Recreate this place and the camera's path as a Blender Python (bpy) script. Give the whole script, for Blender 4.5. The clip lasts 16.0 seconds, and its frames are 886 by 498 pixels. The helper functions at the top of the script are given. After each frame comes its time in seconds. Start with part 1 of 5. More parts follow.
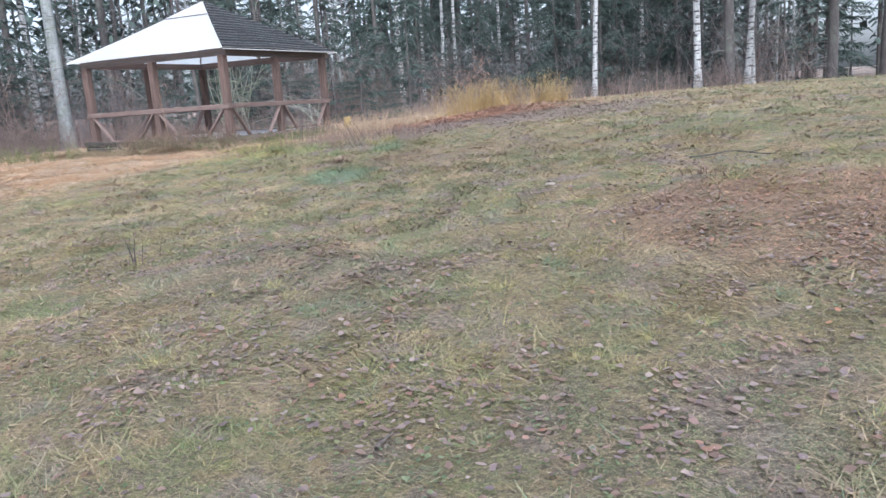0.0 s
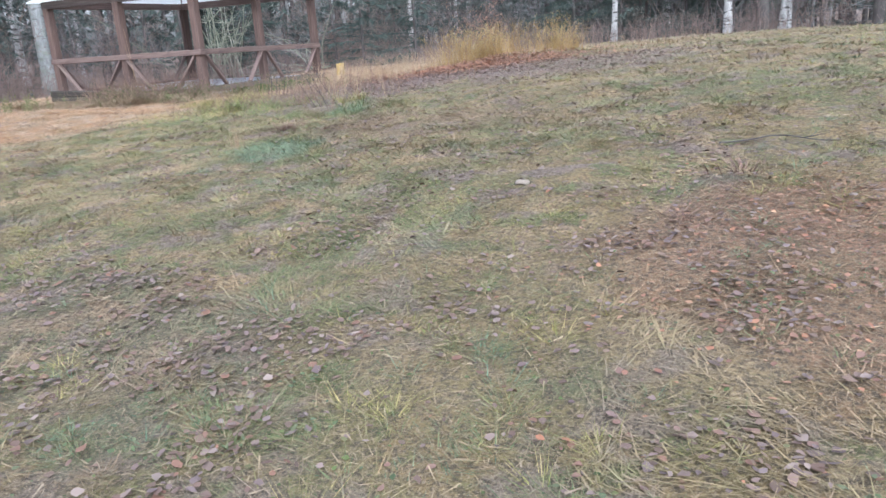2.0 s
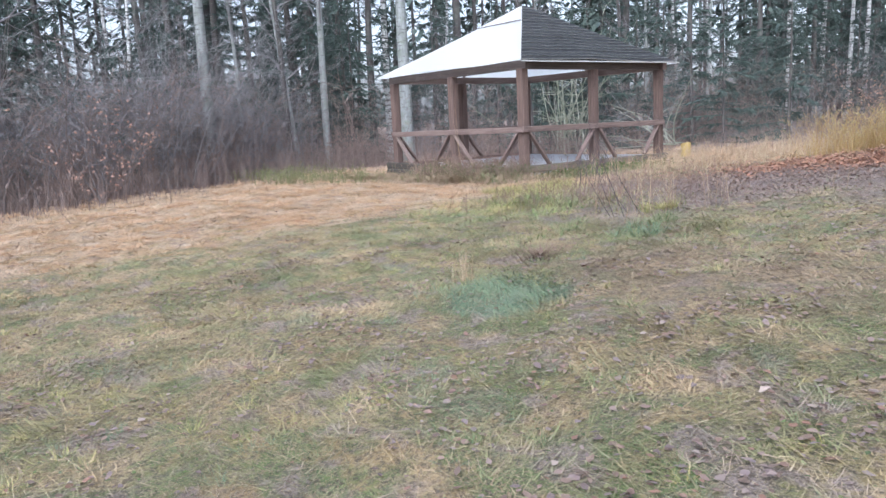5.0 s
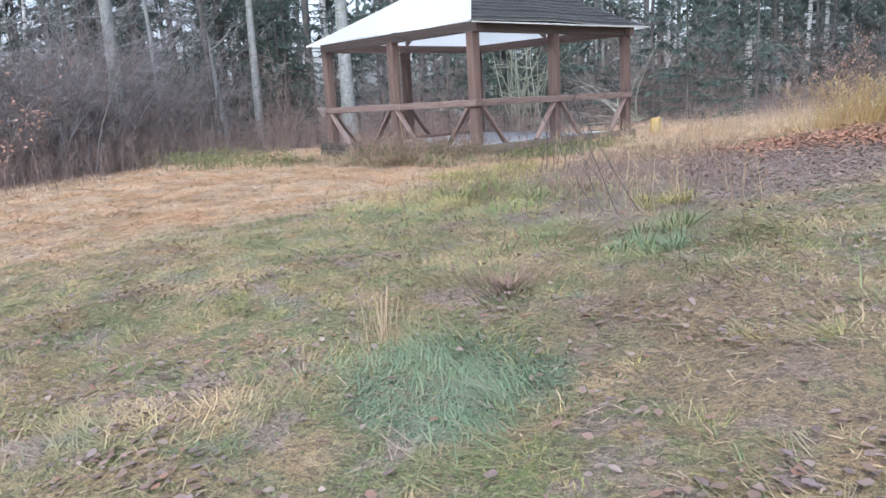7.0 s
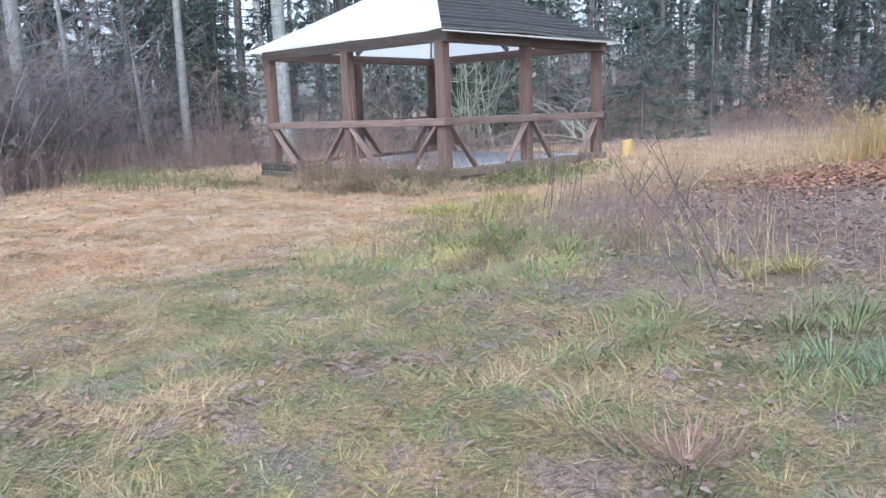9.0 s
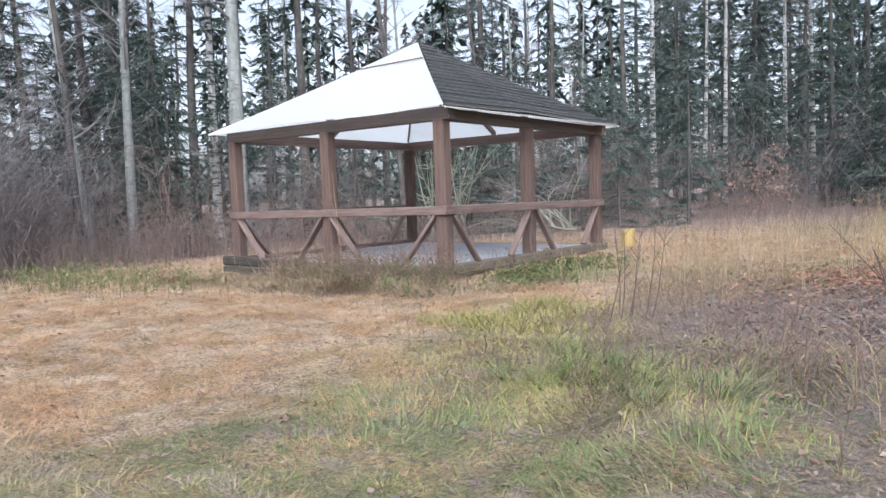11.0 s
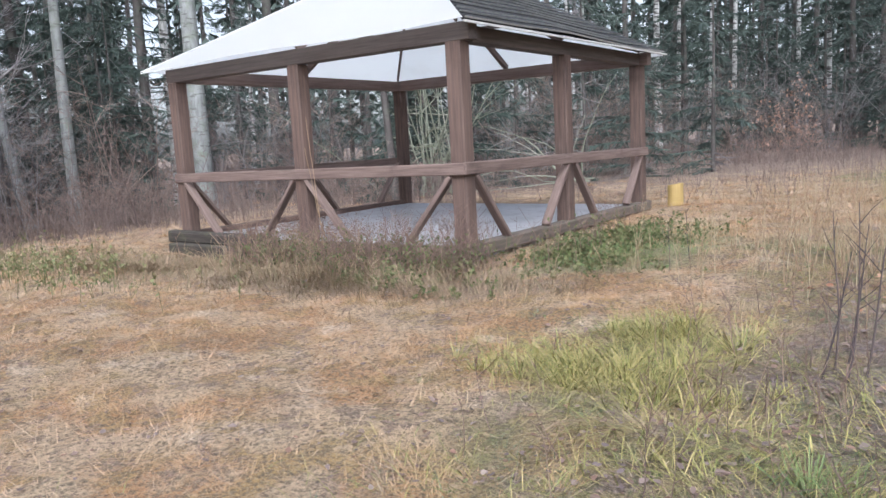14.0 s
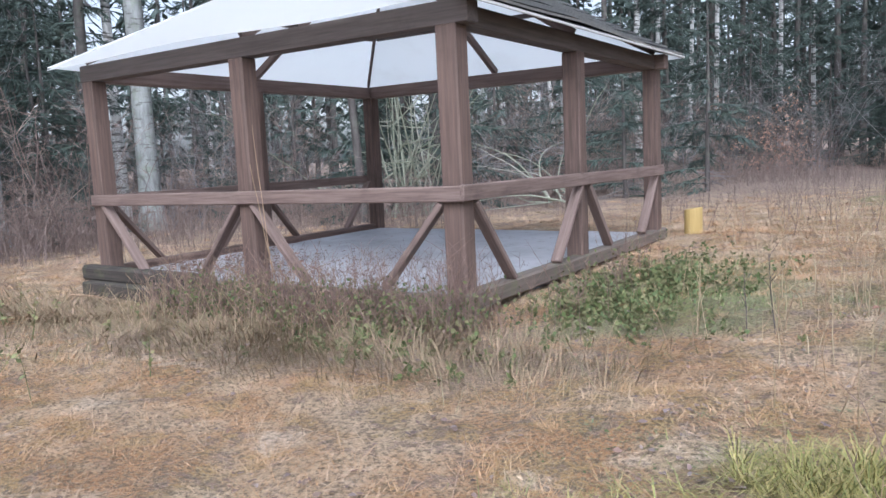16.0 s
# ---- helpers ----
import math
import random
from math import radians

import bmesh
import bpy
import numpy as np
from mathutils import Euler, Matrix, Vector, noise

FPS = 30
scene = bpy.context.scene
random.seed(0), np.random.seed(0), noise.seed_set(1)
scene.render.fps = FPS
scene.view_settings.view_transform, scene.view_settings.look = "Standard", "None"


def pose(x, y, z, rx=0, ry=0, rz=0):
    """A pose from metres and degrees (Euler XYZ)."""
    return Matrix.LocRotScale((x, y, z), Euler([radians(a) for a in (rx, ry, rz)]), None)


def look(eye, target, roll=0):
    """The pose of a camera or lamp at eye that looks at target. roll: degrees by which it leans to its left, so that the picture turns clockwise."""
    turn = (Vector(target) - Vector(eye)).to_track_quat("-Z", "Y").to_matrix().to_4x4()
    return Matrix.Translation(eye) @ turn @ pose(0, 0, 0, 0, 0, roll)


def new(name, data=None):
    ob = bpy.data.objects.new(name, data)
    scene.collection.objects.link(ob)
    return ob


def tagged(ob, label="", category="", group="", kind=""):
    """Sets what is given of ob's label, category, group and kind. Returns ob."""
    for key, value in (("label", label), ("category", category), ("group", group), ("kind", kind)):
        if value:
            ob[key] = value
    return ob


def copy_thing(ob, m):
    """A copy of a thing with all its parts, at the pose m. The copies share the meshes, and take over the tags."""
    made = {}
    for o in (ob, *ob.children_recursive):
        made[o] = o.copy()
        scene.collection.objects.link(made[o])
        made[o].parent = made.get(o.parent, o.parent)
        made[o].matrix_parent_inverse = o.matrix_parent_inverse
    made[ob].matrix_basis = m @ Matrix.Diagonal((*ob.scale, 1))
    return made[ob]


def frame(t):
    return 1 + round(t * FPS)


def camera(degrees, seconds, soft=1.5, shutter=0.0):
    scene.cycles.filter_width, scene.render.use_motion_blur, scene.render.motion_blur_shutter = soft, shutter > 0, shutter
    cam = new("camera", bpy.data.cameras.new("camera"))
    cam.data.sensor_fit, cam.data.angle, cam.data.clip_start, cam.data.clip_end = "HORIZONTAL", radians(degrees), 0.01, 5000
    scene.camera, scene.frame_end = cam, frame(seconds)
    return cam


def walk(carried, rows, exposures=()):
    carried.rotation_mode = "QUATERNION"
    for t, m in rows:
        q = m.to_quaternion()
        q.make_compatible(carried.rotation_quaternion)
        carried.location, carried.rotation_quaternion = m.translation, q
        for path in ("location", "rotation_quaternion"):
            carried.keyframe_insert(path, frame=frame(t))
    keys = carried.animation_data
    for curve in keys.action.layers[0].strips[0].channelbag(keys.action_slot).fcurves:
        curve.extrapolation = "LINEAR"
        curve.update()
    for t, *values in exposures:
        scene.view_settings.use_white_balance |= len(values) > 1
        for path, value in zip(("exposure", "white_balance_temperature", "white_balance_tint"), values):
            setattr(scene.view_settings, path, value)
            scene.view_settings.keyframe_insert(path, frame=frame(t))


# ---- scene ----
cam = camera(61.4, 16.0)
PATH = [
    (0, (0.87, 0.682, 1.978), (0.113, 2.488, 1.572), -3.9),
    (0.5, (0.813, 1.23, 1.973), (-0.067, 2.977, 1.56), -3.5),
    (1, (0.706, 1.718, 1.976), (-0.287, 3.39, 1.51), -3.4),
    (1.5, (0.698, 2.217, 1.994), (-0.117, 3.944, 1.399), -4.0),
    (2, (0.693, 2.66, 2.062), (-0.104, 4.41, 1.513), -3.7),
    (2.5, (0.623, 3.11, 2.123), (-0.267, 4.846, 1.682), -2.5),
    (3, (0.644, 3.628, 2.155), (-0.313, 5.335, 1.742), -1.8),
    (3.5, (0.513, 4.075, 2.171), (-0.72, 5.601, 1.781), -2.3),
    (4, (0.355, 4.521, 2.182), (-1.005, 5.938, 1.808), -3.2),
    (4.5, (0.13, 4.952, 2.228), (-1.443, 6.126, 1.846), -3.7),
    (5, (-0.135, 5.268, 2.273), (-1.673, 6.503, 1.94), -2.8),
    (5.2, (-0.231, 5.425, 2.237), (-1.703, 6.737, 1.906), -2.9),
    (7.3, (-2.075, 7.035, 2.135), (-3.513, 8.365, 1.73), -3.1),
    (7.5, (-2.25, 7.096, 2.162), (-3.607, 8.517, 1.786), -3.0),
    (8, (-2.622, 7.283, 2.141), (-3.842, 8.821, 1.758), -2.5),
    (8.5, (-3.004, 7.448, 2.181), (-4.284, 8.927, 1.761), -2.7),
    (9, (-3.474, 7.636, 2.249), (-4.788, 9.099, 1.881), -2.0),
    (9.5, (-3.927, 7.812, 2.219), (-5.178, 9.367, 2.087), -1.5),
    (9.7, (-4.148, 7.877, 2.213), (-5.38, 9.447, 2.093), -1.7),
    (11.8, (-5.762, 9.029, 2.275), (-6.951, 10.627, 2.097), -2.3),
    (12, (-5.869, 9.187, 2.278), (-7.044, 10.794, 2.088), -2.5),
    (12.5, (-6.276, 9.575, 2.262), (-7.436, 11.19, 2.041), -3.0),
    (13, (-6.67, 9.903, 2.267), (-7.788, 11.545, 2.03), -2.8),
    (13.5, (-7.009, 10.257, 2.352), (-8.106, 11.906, 2.074), -2.6),
    (14, (-7.444, 10.584, 2.329), (-8.606, 12.186, 2.046), -3.1),
    (14.5, (-7.745, 10.982, 2.316), (-8.884, 12.594, 1.996), -2.7),
    (15, (-8.052, 11.325, 2.327), (-9.182, 12.947, 2.021), -2.9),
    (15.5, (-8.423, 11.657, 2.342), (-9.544, 13.295, 2.094), -2.4),
    (16, (-8.711, 12.066, 2.341), (-9.802, 13.724, 2.094), -2.7),
]
walk(cam, [(t, look(eye, target, roll)) for t, eye, target, roll in PATH], [(0.0, 1.35, 5500, 10), (4.5, 1.38, 5500, 10), (7.5, 1.38, 5550, 10), (9.5, 1.44, 5350, 10), (11.8, 1.26, 5950, 10), (13.0, 1.26, 5950, 10), (15.5, 1.2, 5550, 10), (16.0, 1.2, 5550, 10)])

# ---- world, sun ----
world = bpy.data.worlds.new("overcast_sky")
scene.world = world
world.use_nodes = True
wn, wl = world.node_tree.nodes, world.node_tree.links
wn.clear()
sky = wn.new("ShaderNodeTexSky")
sky.sky_type = "NISHITA"
sky.sun_disc = False
sky.sun_elevation, sky.sun_rotation = radians(46), radians(148)
sky.dust_density, sky.air_density, sky.ozone_density = 4.0, 1.0, 1.0
bw = wn.new("ShaderNodeRGBToBW")
soften = wn.new("ShaderNodeMix")
soften.data_type = "RGBA"
soften.inputs["Factor"].default_value = 0.72
bg = wn.new("ShaderNodeBackground")
bg.inputs["Strength"].default_value = 0.15
wout = wn.new("ShaderNodeOutputWorld")
wl.new(sky.outputs["Color"], bw.inputs["Color"])
wl.new(sky.outputs["Color"], soften.inputs["A"])
wl.new(bw.outputs["Val"], soften.inputs["B"])
wl.new(soften.outputs["Result"], bg.inputs["Color"])
wl.new(bg.outputs["Background"], wout.inputs["Surface"])

sun = new("sun", bpy.data.lights.new("sun", "SUN"))
sun.data.energy, sun.data.angle, sun.data.color = 0.85, radians(35), (1.0, 0.97, 0.93)
sun.matrix_world = look((0, 0, 40), (-10 * math.sin(radians(148)), -10 * math.cos(radians(148)), 40 - 10 * math.tan(radians(46))), 0)


# ---- materials ----
def material(name):
    m = bpy.data.materials.new(name)
    m.use_nodes = True
    nt = m.node_tree
    return m, nt, nt.nodes["Principled BSDF"]


def link(nt, a, b):
    nt.links.new(a, b)


def coords(nt, kind="Object", scale=(1, 1, 1)):
    tc = nt.nodes.new("ShaderNodeTexCoord")
    mp = nt.nodes.new("ShaderNodeMapping")
    mp.inputs["Scale"].default_value = scale
    link(nt, tc.outputs[kind], mp.inputs["Vector"])
    return mp.outputs["Vector"]


def position(nt):
    return nt.nodes.new("ShaderNodeNewGeometry").outputs["Position"]


def fractal(nt, vec, scale, detail=4.0, rough=0.6):
    n = nt.nodes.new("ShaderNodeTexNoise")
    n.inputs["Scale"].default_value, n.inputs["Detail"].default_value, n.inputs["Roughness"].default_value = scale, detail, rough
    link(nt, vec, n.inputs["Vector"])
    return n.outputs["Fac"]


def band(nt, value, lo, hi, a=0.0, b=1.0):
    r = nt.nodes.new("ShaderNodeMapRange")
    r.interpolation_type = "SMOOTHSTEP"
    for k, v in (("From Min", lo), ("From Max", hi), ("To Min", a), ("To Max", b)):
        r.inputs[k].default_value = v
    link(nt, value, r.inputs["Value"])
    return r.outputs["Result"]


def maths(nt, op, a, b=0.0):
    n = nt.nodes.new("ShaderNodeMath")
    n.operation = op
    for i, v in enumerate((a, b)):
        if isinstance(v, (int, float)):
            n.inputs[i].default_value = v
        else:
            link(nt, v, n.inputs[i])
    return n.outputs[0]


def mix(nt, fac, a, b):
    n = nt.nodes.new("ShaderNodeMix")
    n.data_type = "RGBA"
    for key, v in (("Factor", fac), ("A", a), ("B", b)):
        if isinstance(v, (int, float)):
            n.inputs[key].default_value = v
        elif isinstance(v, tuple):
            n.inputs[key].default_value = (*v, 1)
        else:
            link(nt, v, n.inputs[key])
    return n.outputs["Result"]


def ramp(nt, fac, stops):
    r = nt.nodes.new("ShaderNodeValToRGB")
    while len(r.color_ramp.elements) < len(stops):
        r.color_ramp.elements.new(0.5)
    for e, (p, c) in zip(r.color_ramp.elements, stops):
        e.position, e.color = p, (*c, 1)
    link(nt, fac, r.inputs["Fac"])
    return r.outputs["Color"]


def bump(nt, bsdf, height, strength, distance=0.02):
    b = nt.nodes.new("ShaderNodeBump")
    b.inputs["Strength"].default_value, b.inputs["Distance"].default_value = strength, distance
    link(nt, height, b.inputs["Height"])
    link(nt, b.outputs["Normal"], bsdf.inputs["Normal"])


def island(nt):
    return nt.nodes.new("ShaderNodeNewGeometry").outputs["Random Per Island"]


def object_random(nt):
    return nt.nodes.new("ShaderNodeObjectInfo").outputs["Random"]


def oval(nt, pos, x, y, rx, ry, wobble):
    """1 inside an oval patch of the plan, with a ragged edge."""
    mp = nt.nodes.new("ShaderNodeMapping")
    mp.inputs["Location"].default_value = (-x / rx, -y / ry, 0)
    mp.inputs["Scale"].default_value = (1 / rx, 1 / ry, 0)
    link(nt, pos, mp.inputs["Vector"])
    ln = nt.nodes.new("ShaderNodeVectorMath")
    ln.operation = "LENGTH"
    link(nt, mp.outputs["Vector"], ln.inputs[0])
    d = maths(nt, "ADD", ln.outputs["Value"], maths(nt, "MULTIPLY", maths(nt, "SUBTRACT", wobble, 0.5), 1.3))
    return band(nt, d, 0.75, 1.2, 1.0, 0.0)


OLIVE, GREEN, STRAW = (0.271, 0.209, 0.091), (0.150, 0.179, 0.066), (0.433, 0.311, 0.177)
LITTER, RUST, DUSK = (0.275, 0.212, 0.200), (0.36, 0.18, 0.12), (0.205, 0.156, 0.177)


def ground_colour(nt):
    """The meadow's patches: olive, green and straw clumps, mauve litter, tan hay before the gazebo."""
    pos = position(nt)
    wide, mid, fine = fractal(nt, pos, 0.45, 3), fractal(nt, pos, 1.7, 4), fractal(nt, pos, 11.0, 5, 0.7)
    c = mix(nt, band(nt, wide, 0.38, 0.62), OLIVE, GREEN)
    c = mix(nt, band(nt, mid, 0.47, 0.66), c, STRAW)
    c = mix(nt, band(nt, fractal(nt, pos, 4.1, 3), 0.50, 0.62, 0.0, 0.8), c, (0.361, 0.245, 0.124))
    c = mix(nt, band(nt, fractal(nt, pos, 2.9, 4), 0.53, 0.63, 0.0, 0.85), c, LITTER)
    c = mix(nt, band(nt, fractal(nt, pos, 3.3, 3), 0.55, 0.64, 0.0, 0.85), c, (0.139, 0.185, 0.058))
    c = mix(nt, band(nt, fractal(nt, pos, 1.3, 3), 0.60, 0.70, 0.0, 0.6), c, (0.120, 0.185, 0.111))
    c = mix(nt, band(nt, fine, 0.54, 0.70, 0.0, 0.5), c, LITTER)
    sx = nt.nodes.new("ShaderNodeSeparateXYZ")
    link(nt, pos, sx.inputs["Vector"])
    edge = maths(nt, "ADD", sx.outputs["X"], maths(nt, "MULTIPLY", maths(nt, "SUBTRACT", wide, 0.5), 5.0))
    hay = mix(nt, band(nt, mid, 0.42, 0.58), (0.55, 0.39, 0.26), (0.43, 0.225, 0.105))
    hay = mix(nt, band(nt, fractal(nt, pos, 3.4, 3), 0.50, 0.62, 0.0, 0.65), hay, (0.349, 0.245, 0.098))
    hay = mix(nt, band(nt, fractal(nt, pos, 5.5, 4, 0.7), 0.53, 0.64, 0.0, 0.8), hay, (0.241, 0.162, 0.144))
    hay = mix(nt, band(nt, fractal(nt, pos, 2.3, 4), 0.57, 0.68, 0.0, 0.7), hay, (0.697, 0.550, 0.433))
    c = mix(nt, band(nt, edge, -9.6, -8.5, 0.9, 0.0), c, hay)
    c = mix(nt, maths(nt, "MULTIPLY", oval(nt, pos, -9.0, 21.5, 3.4, 3.2, wide), 0.75), c, hay)
    c = mix(nt, maths(nt, "MULTIPLY", oval(nt, pos, 1.4, 6.1, 1.5, 1.25, mid), 0.85), c, RUST)
    for x, y, rx, ry, tone, much in ((0.6, 3.4, 3.2, 3.4, (0.169, 0.149, 0.073), 0.38), (-2.3, 4.9, 1.1, 0.7, (0.216, 0.162, 0.157), 0.3), (1.2, 3.1, 1.0, 0.8, (0.205, 0.143, 0.138), 0.2),
                                    (-2.7, 9.7, 1.3, 0.9, (0.241, 0.162, 0.111), 0.5), (-4.5, 11.4, 1.3, 0.8, (0.180, 0.162, 0.078), 0.5)):
        c = mix(nt, maths(nt, "MULTIPLY", oval(nt, pos, x, y, rx, ry, mid), much), c, tone)
    c = mix(nt, maths(nt, "MULTIPLY", oval(nt, pos, -5.6, 14.3, 2.5, 2.7, mid), 0.85), c, DUSK)
    c = mix(nt, maths(nt, "MULTIPLY", oval(nt, pos, -2.6, 14.6, 2.6, 2.0, mid), 0.7), c, LITTER)
    c = mix(nt, maths(nt, "MULTIPLY", oval(nt, pos, -4.9, 17.3, 2.0, 0.9, mid), 0.8), c, RUST)
    c = mix(nt, maths(nt, "MULTIPLY", oval(nt, pos, -3.75, 8.75, 0.52, 0.40, mid), 0.8), c, (0.102, 0.197, 0.131))
    c = mix(nt, maths(nt, "SUBTRACT", 0.85, maths(nt, "MULTIPLY", oval(nt, pos, -6.0, 11.5, 17.5, 19.0, mid), 0.85)), c, (0.252, 0.185, 0.171))
    c = mix(nt, maths(nt, "MULTIPLY", oval(nt, pos, -13.6, 16.2, 3.4, 0.75, mid), 0.8), c, (0.229, 0.168, 0.131))
    c = mix(nt, maths(nt, "MULTIPLY", oval(nt, pos, -10.6, 18.7, 1.0, 1.7, mid), 0.7), c, (0.156, 0.216, 0.085))
    return c, fine, mid


def ground_material():
    """Soil and rotting thatch that show between the blades."""
    m, nt, b = material("meadow_soil")
    c, fine, mid = ground_colour(nt)
    pos = position(nt)
    c = mix(nt, band(nt, fractal(nt, pos, 34.0, 4, 0.75), 0.38, 0.60, 0.85, 0.0), c, (0.10, 0.078, 0.055))
    c = mix(nt, band(nt, fractal(nt, pos, 85.0, 3, 0.7), 0.52, 0.62, 0.0, 0.75), c, (0.36, 0.28, 0.18))
    link(nt, c, b.inputs["Base Color"])
    b.inputs["Roughness"].default_value = 0.95
    bump(nt, b, fractal(nt, pos, 26.0, 5, 0.75), 1.0, 0.05)
    return m


def blade_material(name, tones, own=0.45, rough=0.7):
    """Grass that keeps part of the meadow's own colour."""
    m, nt, b = material(name)
    c, _, _ = ground_colour(nt)
    t = ramp(nt, island(nt), [(i / (len(tones) - 1), k) for i, k in enumerate(tones)])
    link(nt, mix(nt, own, c, t), b.inputs["Base Color"])
    b.inputs["Roughness"].default_value = rough
    return m


def tinted(name, tones, rough=0.8, grain=0.0, by_object=False):
    m, nt, b = material(name)
    t = ramp(nt, object_random(nt) if by_object else island(nt), [(i / (len(tones) - 1), k) for i, k in enumerate(tones)])
    if grain:
        f = fractal(nt, position(nt), grain, 3)
        t = mix(nt, band(nt, f, 0.35, 0.65, 0.0, 0.35), t, tones[0])
    link(nt, t, b.inputs["Base Color"])
    b.inputs["Roughness"].default_value = rough
    return m


def wood_material(name, light, dark, moss=0.0, rough=0.75):
    m, nt, b = material(name)
    v = coords(nt, "Object", (1, 1, 1))
    grain = fractal(nt, coords(nt, "Object", (34, 34, 1.6)), 1.0, 5, 0.65)
    blotch = fractal(nt, v, 2.3, 4)
    c = mix(nt, band(nt, grain, 0.3, 0.7), light, dark)
    c = mix(nt, band(nt, blotch, 0.5, 0.75, 0.0, 0.6), c, tuple(k * 0.45 for k in dark))
    c = mix(nt, maths(nt, "MULTIPLY", object_random(nt), 0.35), c, light)
    if moss:
        c = mix(nt, band(nt, fractal(nt, v, 7.0, 4), 0.5, 0.7, 0.0, moss), c, (0.12, 0.13, 0.06))
    link(nt, c, b.inputs["Base Color"])
    b.inputs["Roughness"].default_value = rough
    bump(nt, b, grain, 0.45, 0.006)
    return m


def bark_material(name, base, mark, marks=0.0, lichen=0.0):
    m, nt, b = material(name)
    v = coords(nt, "Object", (1, 1, 1))
    streak = fractal(nt, coords(nt, "Object", (9, 9, 2.2)), 1.0, 5, 0.7)
    c = mix(nt, band(nt, streak, 0.32, 0.7), base, tuple(k * 0.55 for k in base))
    if marks:
        band_noise = fractal(nt, coords(nt, "Object", (2.6, 2.6, 11)), 1.0, 3, 0.6)
        c = mix(nt, band(nt, band_noise, 0.60 - 0.1 * marks, 0.68 - 0.1 * marks), c, mark)
    if lichen:
        c = mix(nt, band(nt, fractal(nt, v, 3.5, 4), 0.45, 0.7, 0.0, lichen), c, (0.20, 0.23, 0.17))
    c = mix(nt, maths(nt, "MULTIPLY", object_random(nt), 0.3), c, mark)
    link(nt, c, b.inputs["Base Color"])
    b.inputs["Roughness"].default_value = 0.9
    bump(nt, b, streak, 0.6, 0.02)
    return m


def sheet_material():
    """Thin white plastic roofing that lets some daylight through."""
    m, nt, b = material("white_roof_sheet")
    dirt = fractal(nt, coords(nt, "Object", (1.2, 1.2, 1.2)), 1.3, 5)
    c = mix(nt, band(nt, dirt, 0.55, 0.8, 0.0, 0.08), (0.91, 0.91, 0.90), (0.55, 0.55, 0.52))
    link(nt, c, b.inputs["Base Color"])
    b.inputs["Roughness"].default_value = 0.35
    tl = nt.nodes.new("ShaderNodeBsdfTranslucent")
    tl.inputs["Color"].default_value = (0.9, 0.92, 0.93, 1)
    ms = nt.nodes.new("ShaderNodeMixShader")
    ms.inputs["Fac"].default_value = 0.56
    link(nt, b.outputs["BSDF"], ms.inputs[1])
    link(nt, tl.outputs["BSDF"], ms.inputs[2])
    link(nt, ms.outputs["Shader"], nt.nodes["Material Output"].inputs["Surface"])
    return m


def sheet_back_material():
    """The underside of the roofing, which only scatters what comes through."""
    m, nt, b = material("white_roof_sheet_back")
    tl = nt.nodes.new("ShaderNodeBsdfTranslucent")
    dirt = fractal(nt, coords(nt, "Object", (1.2, 1.2, 1.2)), 1.3, 5)
    link(nt, mix(nt, band(nt, dirt, 0.5, 0.8, 0.0, 0.3), (0.96, 0.97, 0.97), (0.80, 0.79, 0.76)), tl.inputs["Color"])
    link(nt, tl.outputs["BSDF"], nt.nodes["Material Output"].inputs["Surface"])
    return m


def felt_material():
    m, nt, b = material("dark_roofing_board")
    f = fractal(nt, coords(nt, "Object", (2, 2, 2)), 3.0, 5)
    c = mix(nt, band(nt, f, 0.35, 0.7), (0.011, 0.011, 0.013), (0.025, 0.025, 0.026))
    c = mix(nt, maths(nt, "MULTIPLY", object_random(nt), 0.25), c, (0.041, 0.041, 0.041))
    link(nt, c, b.inputs["Base Color"])
    b.inputs["Roughness"].default_value = 0.8
    bump(nt, b, fractal(nt, coords(nt, "Object"), 60.0, 2), 0.25, 0.004)
    return m


def concrete_material():
    m, nt, b = material("wet_grey_floor")
    v = coords(nt, "Object")
    c = mix(nt, band(nt, fractal(nt, v, 1.1, 5), 0.35, 0.7), (0.40, 0.40, 0.43), (0.27, 0.27, 0.29))
    c = mix(nt, band(nt, fractal(nt, v, 9.0, 5), 0.56, 0.7, 0.0, 0.6), c, (0.13, 0.11, 0.09))
    link(nt, c, b.inputs["Base Color"])
    b.inputs["Roughness"].default_value = 0.5
    bump(nt, b, fractal(nt, v, 25.0, 4), 0.3, 0.01)
    return m


M_GROUND = ground_material()
M_GRASS = blade_material("meadow_grass", [(0.114, 0.130, 0.061), (0.239, 0.226, 0.110), (0.490, 0.378, 0.258), (0.228, 0.169, 0.116), (0.376, 0.282, 0.172), (0.171, 0.203, 0.092)], 0.3)
M_STRAW = blade_material("dry_straw_grass", [(0.437, 0.288, 0.169), (0.612, 0.476, 0.351), (0.371, 0.255, 0.169), (0.524, 0.376, 0.254), (0.393, 0.232, 0.133), (0.568, 0.410, 0.290)], 0.35)
M_OLIVE = tinted("olive_grass", [(0.081, 0.119, 0.050), (0.138, 0.175, 0.072), (0.188, 0.206, 0.094), (0.300, 0.237, 0.151)], 0.7)
M_BROWN = tinted("brown_withered_grass", [(0.163, 0.108, 0.076), (0.250, 0.180, 0.108), (0.150, 0.132, 0.069), (0.350, 0.240, 0.164)], 0.8)
M_LUSH = tinted("lush_grass", [(0.088, 0.136, 0.048), (0.141, 0.187, 0.062), (0.194, 0.221, 0.076)], 0.6)
